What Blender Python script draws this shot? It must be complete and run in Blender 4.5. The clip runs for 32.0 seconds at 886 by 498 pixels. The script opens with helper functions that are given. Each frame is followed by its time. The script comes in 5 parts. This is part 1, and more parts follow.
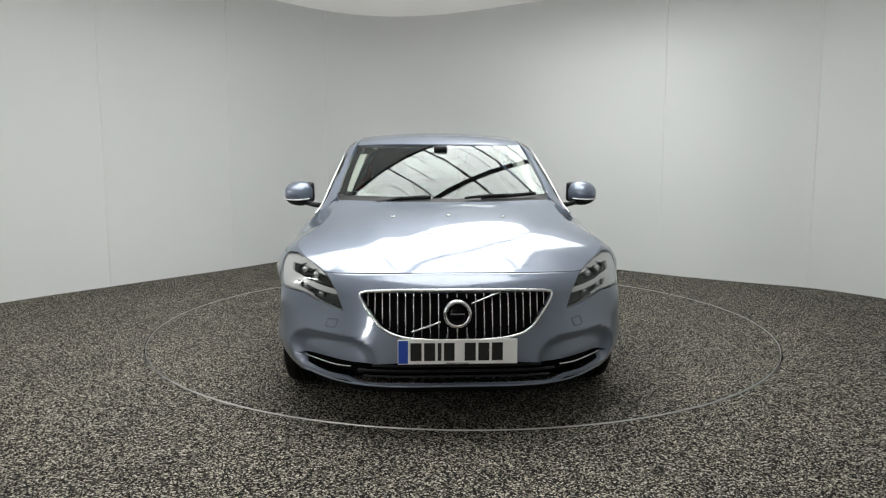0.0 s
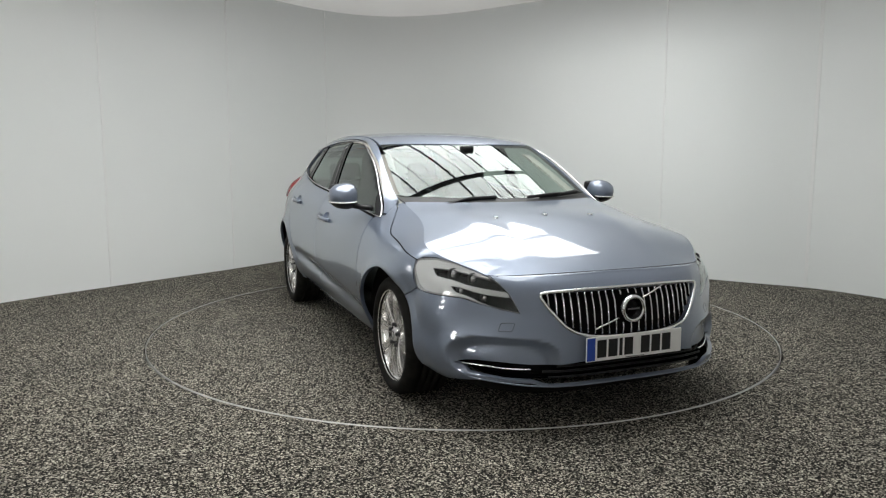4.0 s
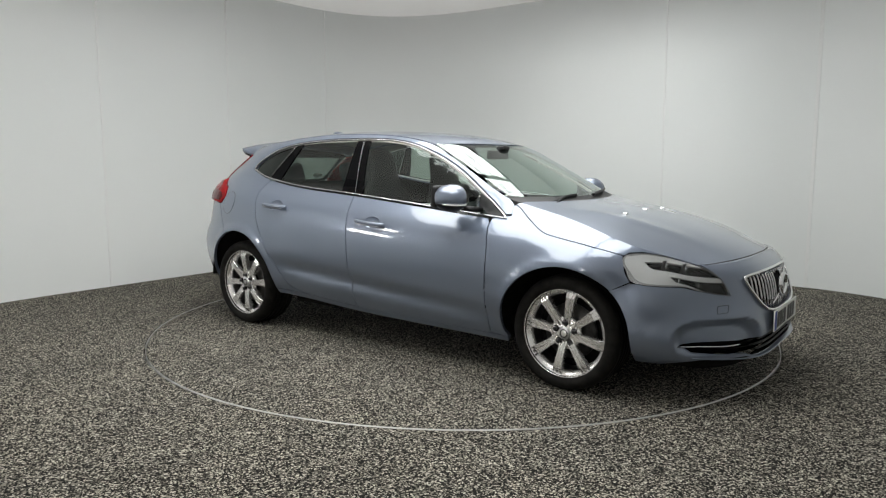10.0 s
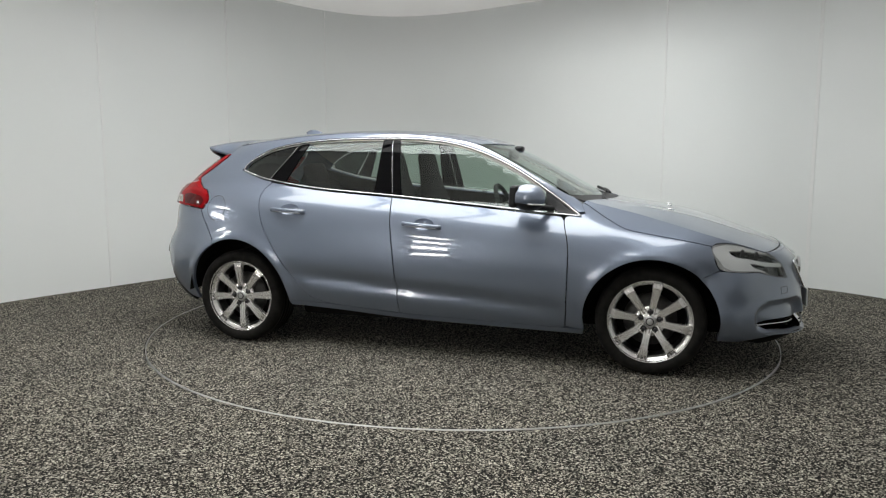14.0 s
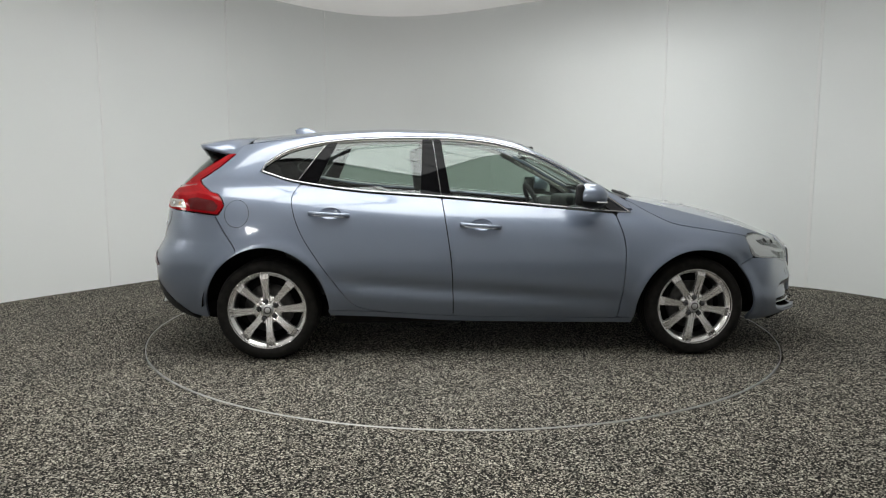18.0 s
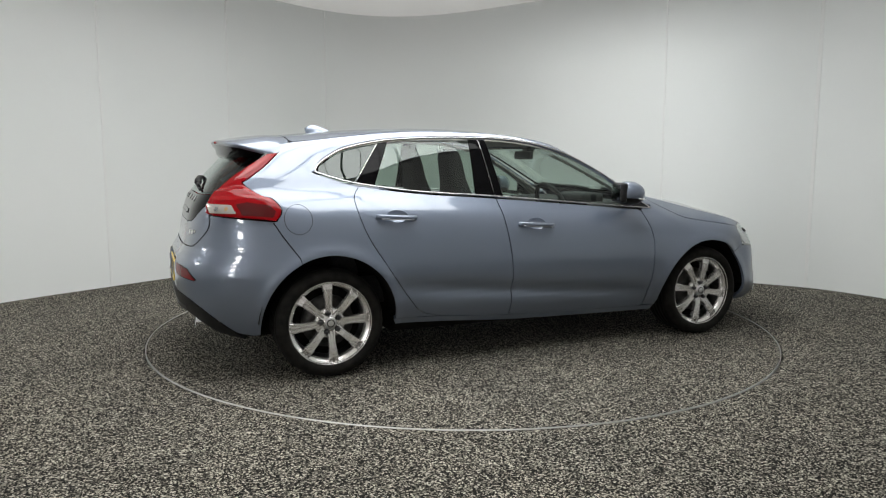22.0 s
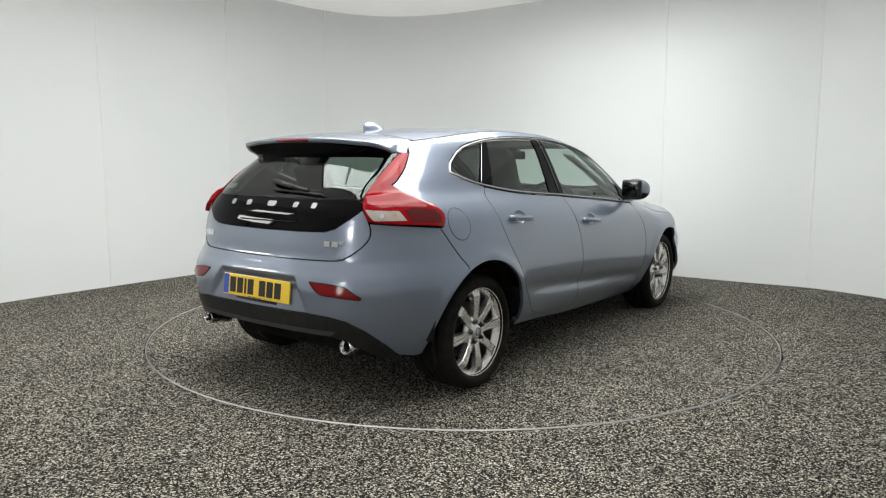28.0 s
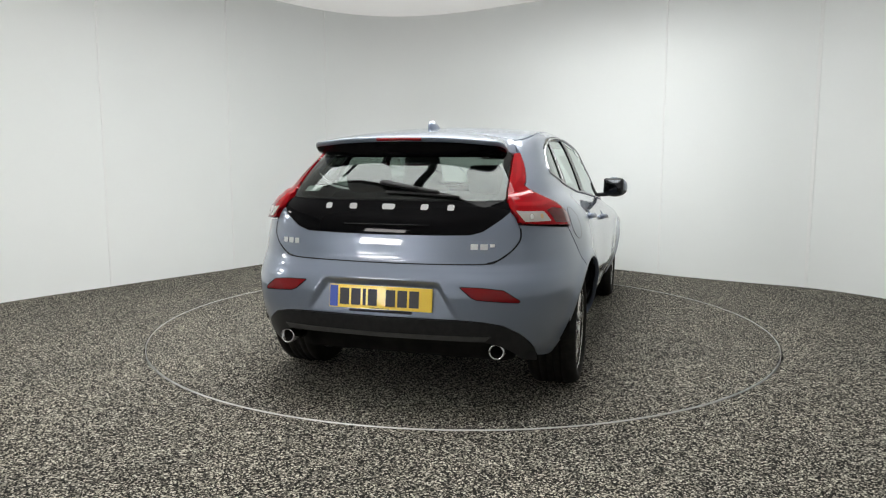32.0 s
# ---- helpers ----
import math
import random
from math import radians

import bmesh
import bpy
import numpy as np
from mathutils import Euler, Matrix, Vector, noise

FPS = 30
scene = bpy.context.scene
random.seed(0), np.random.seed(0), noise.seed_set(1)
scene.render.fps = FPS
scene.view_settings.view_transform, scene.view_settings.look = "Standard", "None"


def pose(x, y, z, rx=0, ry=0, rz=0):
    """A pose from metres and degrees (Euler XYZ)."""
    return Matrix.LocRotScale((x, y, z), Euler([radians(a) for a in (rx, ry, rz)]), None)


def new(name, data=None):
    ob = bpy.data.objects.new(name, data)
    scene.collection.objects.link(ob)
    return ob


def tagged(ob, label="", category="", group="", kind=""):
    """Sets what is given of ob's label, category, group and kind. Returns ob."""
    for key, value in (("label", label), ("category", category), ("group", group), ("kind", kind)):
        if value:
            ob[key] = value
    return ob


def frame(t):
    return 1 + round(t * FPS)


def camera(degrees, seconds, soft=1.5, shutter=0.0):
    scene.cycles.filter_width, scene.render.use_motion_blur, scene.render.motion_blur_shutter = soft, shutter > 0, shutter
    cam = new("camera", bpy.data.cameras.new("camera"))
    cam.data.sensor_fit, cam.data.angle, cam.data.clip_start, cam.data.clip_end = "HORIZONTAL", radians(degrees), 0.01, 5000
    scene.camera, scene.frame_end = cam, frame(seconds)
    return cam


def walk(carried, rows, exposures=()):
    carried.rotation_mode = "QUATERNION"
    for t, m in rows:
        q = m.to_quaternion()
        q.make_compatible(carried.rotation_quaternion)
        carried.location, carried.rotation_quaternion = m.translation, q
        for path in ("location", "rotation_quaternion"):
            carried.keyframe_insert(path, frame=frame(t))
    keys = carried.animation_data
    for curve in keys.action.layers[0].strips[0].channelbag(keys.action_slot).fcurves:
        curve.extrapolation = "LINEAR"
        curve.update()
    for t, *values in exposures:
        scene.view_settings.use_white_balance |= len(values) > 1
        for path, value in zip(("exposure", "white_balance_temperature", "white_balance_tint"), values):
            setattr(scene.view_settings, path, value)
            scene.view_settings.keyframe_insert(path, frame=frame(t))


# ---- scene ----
# A hatchback turns on a carpeted turntable in a white-walled photo studio.
from mathutils.geometry import delaunay_2d_cdt

# ---------------- camera ----------------
EYE = (0.0, -5.314, 1.218)
cam = camera(63.58, 32.0, soft=1.2)
CAM_POSE = Matrix.Translation(EYE) @ pose(0, 0, 0, 0, 0, 1.395) @ pose(0, 0, 0, 90 - 7.189, 0, 0) @ pose(0, 0, 0, 0, 0, 0.038)
walk(cam, [(0.0, CAM_POSE), (32.0, CAM_POSE)], [(0.0, 0.28), (6.0, 0.32), (23.0, 0.36), (28.0, 0.74), (32.0, 0.72)])

# ---------------- light ----------------
world = bpy.data.worlds.new("world")
world.use_nodes = True
world.node_tree.nodes["Background"].inputs[0].default_value = (0.8, 0.85, 0.9, 1)
world.node_tree.nodes["Background"].inputs[1].default_value = 0.02
scene.world = world


# ---------------- materials ----------------
def material(name, color, rough=0.5, metal=0.0, coat=0.0, emit=0.0, spec=0.5, coat_rough=0.03):
    m = bpy.data.materials.new(name)
    m.use_nodes = True
    b = m.node_tree.nodes["Principled BSDF"]
    b.inputs["Base Color"].default_value = (*color, 1)
    b.inputs["Roughness"].default_value = rough
    b.inputs["Metallic"].default_value = metal
    b.inputs["Coat Weight"].default_value = coat
    b.inputs["Coat Roughness"].default_value = coat_rough
    b.inputs["Specular IOR Level"].default_value = spec
    if emit:
        b.inputs["Emission Color"].default_value = (*color, 1)
        b.inputs["Emission Strength"].default_value = emit
    return m


def nodes_of(m):
    t = m.node_tree
    return t, t.nodes["Principled BSDF"], t.nodes, t.links


def ramp(nodes, stops):
    r = nodes.new("ShaderNodeValToRGB")
    el = r.color_ramp.elements
    while len(el) < len(stops):
        el.new(0.5)
    for e, (p, c) in zip(el, stops):
        e.position, e.color = p, (*c, 1)
    return r


def noise_node(nodes, links, scale, detail=3.0, rough=0.5, coord=None):
    n = nodes.new("ShaderNodeTexNoise")
    n.inputs["Scale"].default_value, n.inputs["Detail"].default_value = scale, detail
    n.inputs["Roughness"].default_value = rough
    if coord is None:
        coord = nodes.new("ShaderNodeTexCoord").outputs["Object"]
    links.new(coord, n.inputs["Vector"])
    return n


def bumped(m, scale, strength, distance, detail=3.0):
    t, b, nodes, links = nodes_of(m)
    n = noise_node(nodes, links, scale, detail)
    k = nodes.new("ShaderNodeBump")
    k.inputs["Strength"].default_value, k.inputs["Distance"].default_value = strength, distance
    links.new(n.outputs["Fac"], k.inputs["Height"])
    links.new(k.outputs["Normal"], b.inputs["Normal"])
    return m


def varied(m, scale, low, high, detail=4.0):
    t, b, nodes, links = nodes_of(m)
    n = noise_node(nodes, links, scale, detail)
    r = ramp(nodes, [(0.3, low), (0.7, high)])
    links.new(n.outputs["Fac"], r.inputs["Fac"])
    links.new(r.outputs["Color"], b.inputs["Base Color"])
    return m


def glowing(m, color, strength):
    """Adds a fill glow to a surface that is no lamp."""
    b = m.node_tree.nodes["Principled BSDF"]
    b.inputs["Emission Color"].default_value = (*color, 1)
    b.inputs["Emission Strength"].default_value = strength
    return m


def carpet_material(name, tint=1.0):
    """Cut-pile event carpet: dark pile with light tan and grey flecks."""
    m = material(name, (0.1, 0.1, 0.09), 0.95, spec=0.15)
    t, b, nodes, links = nodes_of(m)
    coord = nodes.new("ShaderNodeTexCoord").outputs["Object"]
    cell = nodes.new("ShaderNodeTexVoronoi")
    cell.inputs["Scale"].default_value = 165.0
    links.new(coord, cell.inputs["Vector"])
    fleck = nodes.new("ShaderNodeSeparateColor")
    links.new(cell.outputs["Color"], fleck.inputs["Color"])
    r = ramp(nodes, [(0.0, (0.004, 0.0037, 0.0032)), (0.47, (0.011, 0.0102, 0.0088)), (0.62, (0.078, 0.0726, 0.0624)), (0.82, (0.282, 0.265, 0.228)), (1.0, (0.65, 0.617, 0.53))])
    links.new(fleck.outputs["Red"], r.inputs["Fac"])
    wear = noise_node(nodes, links, 1.3, 5.0, 0.6, coord)
    w = ramp(nodes, [(0.25, (0.82 * tint,) * 3), (0.75, (1.1 * tint, 1.08 * tint, 1.04 * tint))])
    links.new(wear.outputs["Fac"], w.inputs["Fac"])
    mix = nodes.new("ShaderNodeMix")
    mix.data_type, mix.blend_type = "RGBA", "MULTIPLY"
    mix.inputs["Factor"].default_value = 1.0
    links.new(r.outputs["Color"], mix.inputs["A"])
    links.new(w.outputs["Color"], mix.inputs["B"])
    links.new(mix.outputs["Result"], b.inputs["Base Color"])
    k = nodes.new("ShaderNodeBump")
    k.inputs["Strength"].default_value, k.inputs["Distance"].default_value = 0.6, 0.006
    links.new(fleck.outputs["Red"], k.inputs["Height"])
    links.new(k.outputs["Normal"], b.inputs["Normal"])
    return m


def paint_material():
    """Metallic slate-blue car paint under clear coat."""
    m = material("slate_blue_metallic", (0.13, 0.17, 0.25), 0.33, 0.42, 1.0, coat_rough=0.05)
    m.node_tree.nodes["Principled BSDF"].inputs["Coat IOR"].default_value = 1.62
    t, b, nodes, links = nodes_of(m)
    n = noise_node(nodes, links, 2500.0, 1.0)
    r = ramp(nodes, [(0.3, (0.140, 0.170, 0.228)), (0.7, (0.186, 0.220, 0.290))])
    links.new(n.outputs["Fac"], r.inputs["Fac"])
    links.new(r.outputs["Color"], b.inputs["Base Color"])
    orange = noise_node(nodes, links, 260.0, 2.0)
    k = nodes.new("ShaderNodeBump")
    k.inputs["Strength"].default_value, k.inputs["Distance"].default_value = 0.03, 0.0006
    links.new(orange.outputs["Fac"], k.inputs["Height"])
    links.new(k.outputs["Normal"], b.inputs["Coat Normal"])
    return m


def glass_material(name, tint, gloss_rough=0.0, base=0.06):
    """A pane: tinted see-through with a mirror-like gloss."""
    m = bpy.data.materials.new(name)
    m.use_nodes = True
    t = m.node_tree
    t.nodes.remove(t.nodes["Principled BSDF"])
    out = t.nodes["Material Output"]
    clear = t.nodes.new("ShaderNodeBsdfTransparent")
    clear.inputs["Color"].default_value = (*tint, 1)
    gloss = t.nodes.new("ShaderNodeBsdfGlossy")
    gloss.inputs["Roughness"].default_value = gloss_rough
    gloss.inputs["Color"].default_value = (0.95, 1.0, 0.98, 1)
    f = t.nodes.new("ShaderNodeLayerWeight")
    f.inputs["Blend"].default_value = 0.5
    power, scale = t.nodes.new("ShaderNodeMath"), t.nodes.new("ShaderNodeMath")
    power.operation, scale.operation = "POWER", "MULTIPLY_ADD"
    power.inputs[1].default_value = 4.6
    scale.inputs[1].default_value, scale.inputs[2].default_value = 1 - base, base
    t.links.new(f.outputs["Facing"], power.inputs[0])
    t.links.new(power.outputs["Value"], scale.inputs[0])
    mix = t.nodes.new("ShaderNodeMixShader")
    t.links.new(scale.outputs["Value"], mix.inputs["Fac"])
    t.links.new(clear.outputs["BSDF"], mix.inputs[1])
    t.links.new(gloss.outputs["BSDF"], mix.inputs[2])
    t.links.new(mix.outputs["Shader"], out.inputs["Surface"])
    return m


MAT_WALL = bumped(varied(material("white_wall_panel", (0.80, 0.82, 0.81), 0.5), 0.5, (0.785, 0.810, 0.800), (0.825, 0.842, 0.832)), 3.0, 0.05, 0.01)
MAT_DARKWALL = varied(material("plain_white_wall", (0.82, 0.82, 0.81), 0.9), 0.8, (0.80, 0.80, 0.79), (0.84, 0.84, 0.83))
# the ceiling's faint glow is added fill for the upper walls
MAT_CEIL = glowing(varied(material("ceiling_fill_glow", (0.78, 0.77, 0.76), 0.8), 0.7, (0.75, 0.74, 0.73), (0.80, 0.79, 0.78)), (1.0, 0.98, 0.96), 0.16)
MAT_STRIP = material("white_joint_strip", (0.82, 0.83, 0.82), 0.4)
MAT_LIGHT = material("luminous_fabric", (0.985, 1.0, 0.985), 0.6, emit=5.0)
MAT_TUBE = material("luminous_tube", (1.0, 0.98, 0.95), 0.5, emit=20.0)
MAT_BEAM = varied(material("dark_steel_beam", (0.03, 0.03, 0.032), 0.5), 6.0, (0.022, 0.022, 0.024), (0.05, 0.05, 0.05))
MAT_CARPET = carpet_material("fleck_carpet")
MAT_DISC = carpet_material("turntable_carpet", 1.0)
MAT_ALU = bumped(material("aluminium_trim", (0.55, 0.55, 0.54), 0.4, 0.9), 60.0, 0.1, 0.001)
MAT_PAINT = paint_material()
MAT_BLACK = varied(material("black_plastic", (0.010, 0.010, 0.011), 0.45, spec=0.3), 30.0, (0.008, 0.008, 0.009), (0.015, 0.015, 0.016))
MAT_MESH = material("matt_black_mesh", (0.003, 0.003, 0.003), 0.7, spec=0.1)
MAT_GLOSSBLACK = material("piano_black", (0.0025, 0.0025, 0.003), 0.03, 0.0, 0.0, spec=0.09)
MAT_UNDER = varied(material("underbody_black", (0.008, 0.008, 0.008), 0.9, spec=0.08), 12.0, (0.006, 0.006, 0.006), (0.014, 0.013, 0.012))
MAT_RUBBER = bumped(varied(material("tyre_rubber", (0.008, 0.008, 0.008), 0.65, spec=0.12), 25.0, (0.007, 0.007, 0.0065), (0.016, 0.0145, 0.013)), 120.0, 0.2, 0.001)
MAT_CHROME = bumped(material("bright_chrome", (0.78, 0.79, 0.8), 0.12, 1.0), 300.0, 0.02, 0.0003)
MAT_DARKSATIN = material("dark_satin_trim", (0.22, 0.22, 0.23), 0.35, 0.9)
MAT_QUARTER = glass_material("dark_quarter_glass", (0.07, 0.08, 0.075))
MAT_SATIN = material("satin_chrome", (0.7, 0.7, 0.71), 0.28, 1.0)
MAT_ALLOY = varied(material("silver_alloy", (0.6, 0.6, 0.59), 0.27, 0.80, 0.6), 40.0, (0.78, 0.77, 0.755), (0.86, 0.85, 0.835))
MAT_BARREL = varied(material("dull_barrel_alloy", (0.3, 0.3, 0.3), 0.45, 0.8), 30.0, (0.09, 0.09, 0.09), (0.17, 0.17, 0.165))
MAT_TRIM = material("polished_window_trim", (0.58, 0.58, 0.59), 0.25, 1.0)
MAT_IRON = varied(material("brake_iron", (0.16, 0.155, 0.15), 0.45, 0.8), 40.0, (0.05, 0.048, 0.045), (0.10, 0.098, 0.095))
MAT_GLASS = glass_material("window_glass", (0.58, 0.67, 0.62))
MAT_SCREEN = glass_material("windscreen_glass", (0.84, 0.91, 0.875))
MAT_PRIVACY = glass_material("tailgate_glass", (0.27, 0.32, 0.295), base=0.045)
MAT_LENS = glass_material("clear_lens", (0.93, 0.94, 0.95), base=0.05)
MAT_RED = material("red_lens", (0.22, 0.0016, 0.004), 0.05, 0.0, 0.0, spec=0.18)
MAT_DEEPRED = material("deep_red_lens", (0.17, 0.0015, 0.004), 0.12, 0.0, 0.0, spec=0.35)
MAT_DARKRED = material("shaded_red_cell", (0.07, 0.0008, 0.0015), 0.10, 0.0, 0.0, spec=0.4)
MAT_CELL = material("clear_lamp_cell", (0.44, 0.41, 0.38), 0.2, 0.45, 1.0)
MAT_REDLIGHT = material("red_light_guide", (0.27, 0.003, 0.006), 0.08, 0.0, 0.0, spec=0.3)
MAT_WHITELENS = material("milky_lens", (0.82, 0.82, 0.80), 0.2, 0.0, 1.0)
MAT_GUIDE = material("pale_light_guide", (0.56, 0.56, 0.55), 0.16, 0.25, 0.6)
MAT_BEZEL = material("satin_lamp_bezel", (0.55, 0.55, 0.55), 0.25, 0.7, 0.5)
MAT_SILVER = material("reflector_silver", (0.75, 0.75, 0.76), 0.15, 1.0)
MAT_WHITEPLATE = material("white_plate", (0.88, 0.88, 0.86), 0.35, 0.0, 0.3)
MAT_YELLOW = material("yellow_plate", (0.80, 0.55, 0.03), 0.35, 0.0, 0.3)
MAT_BLUEBAND = material("blue_band", (0.02, 0.07, 0.42), 0.35, 0.0, 0.3)
MAT_INK = material("black_ink", (0.01, 0.01, 0.01), 0.4)
MAT_CLOTH = bumped(varied(material("charcoal_upholstery", (0.03, 0.03, 0.032), 0.85), 60.0, (0.022, 0.022, 0.024), (0.042, 0.041, 0.042)), 220.0, 0.3, 0.001)
MAT_DASH = bumped(material("soft_dash_plastic", (0.022, 0.022, 0.024), 0.7), 300.0, 0.15, 0.0006)
MAT_LINER = material("pale_headliner", (0.55, 0.53, 0.49), 0.9)
MAT_MIRROR = material("mirror_glass", (0.05, 0.052, 0.056), 0.02, 1.0)


# ---------------- building helpers ----------------
def mesh_of(name, bm, mat, smooth=True):
    me = bpy.data.meshes.new(name)
    bm.to_mesh(me)
    bm.free()
    me.materials.append(mat)
    if smooth:
        for p in me.polygons:
            p.use_smooth = True
    lay = me.attributes.get("fair")
    if lay is not None:
        dat = np.zeros(len(me.vertices) * 3)
        lay.data.foreach_get("vector", dat)
        me.attributes.remove(lay)
        me.normals_split_custom_set_from_vertices(dat.reshape(-1, 3).tolist())
    return me


def part(name, bm, mat, parent, label="", smooth=True):
    """Links a bmesh as one mesh object under a thing or a part."""
    ob = new(name, mesh_of(name, bm, mat, smooth))
    ob.parent = parent
    if label:
        tagged(ob, label)
    return ob


def thing(name, label, category, at=(0, 0, 0), group=""):
    ob = new(name)
    ob.empty_display_size = 0.2
    ob.location = at
    return tagged(ob, label, category, group)


def box(bm, lo, hi, m=None):
    r = bmesh.ops.create_cube(bm, size=1.0)
    mid = [(a + b) / 2 for a, b in zip(lo, hi)]
    k = Matrix.Translation(mid) @ Matrix.Diagonal((*[b - a for a, b in zip(lo, hi)], 1))
    bmesh.ops.transform(bm, matrix=(m @ k) if m else k, verts=r["verts"])
    return r["verts"]


def rounded_box(lo, hi, bevel, seg=3, m=None):
    bm = bmesh.new()
    box(bm, lo, hi)
    bmesh.ops.bevel(bm, geom=bm.edges[:], offset=bevel, segments=seg, affect="EDGES", profile=0.6)
    if m:
        bmesh.ops.transform(bm, matrix=m, verts=bm.verts)
    return bm


def tube(points, radius, seg=8, closed=False, flat=1.0, up=(0, 0, 1)):
    """A round or flattened bar along a line of points."""
    bm = bmesh.new()
    pts = [Vector(p) for p in points]
    n = len(pts)
    rings = []
    for i, p in enumerate(pts):
        a = pts[(i - 1) % n] if (closed or i > 0) else p
        b = pts[(i + 1) % n] if (closed or i < n - 1) else p
        d = (b - a).normalized()
        s = d.cross(Vector(up))
        s = s.normalized() if s.length > 1e-5 else Vector((0, 1, 0))
        u = s.cross(d).normalized()
        rings.append([bm.verts.new(p + s * math.cos(t) * radius + u * math.sin(t) * radius * flat) for t in (2 * math.pi * k / seg for k in range(seg))])
    for i in range(n if closed else n - 1):
        r, q = rings[i], rings[(i + 1) % n]
        for k in range(seg):
            bm.faces.new((r[k], r[(k + 1) % seg], q[(k + 1) % seg], q[k]))
    if not closed:
        bm.faces.new(rings[0][::-1])
        bm.faces.new(rings[-1])
    bmesh.ops.recalc_face_normals(bm, faces=bm.faces)
    return bm


def lathe(profile, seg=48, axis="y"):
    """A profile of (radius, along) turned about an axis."""
    bm = bmesh.new()
    rings = []
    for r, h in profile:
        ring = []
        for k in range(seg):
            a = 2 * math.pi * k / seg
            c, s = r * math.cos(a), r * math.sin(a)
            ring.append(bm.verts.new((c, h, s) if axis == "y" else (c, s, h) if axis == "z" else (h, c, s)))
        rings.append(ring)
    for p, q in zip(rings, rings[1:]):
        for k in range(seg):
            bm.faces.new((p[k], p[(k + 1) % seg], q[(k + 1) % seg], q[k]))
    bmesh.ops.recalc_face_normals(bm, faces=bm.faces)
    return bm


def prism(poly, depth, mapper):
    """A flat outline (a, b) given thickness; mapper(a, b, c) places it."""
    bm = bmesh.new()
    lo = [bm.verts.new(mapper(a, b, 0.0)) for a, b in poly]
    hi = [bm.verts.new(mapper(a, b, depth)) for a, b in poly]
    n = len(poly)
    bm.faces.new(lo[::-1])
    bm.faces.new(hi)
    for k in range(n):
        bm.faces.new((lo[k], lo[(k + 1) % n], hi[(k + 1) % n], hi[k]))
    bmesh.ops.recalc_face_normals(bm, faces=bm.faces)
    return bm


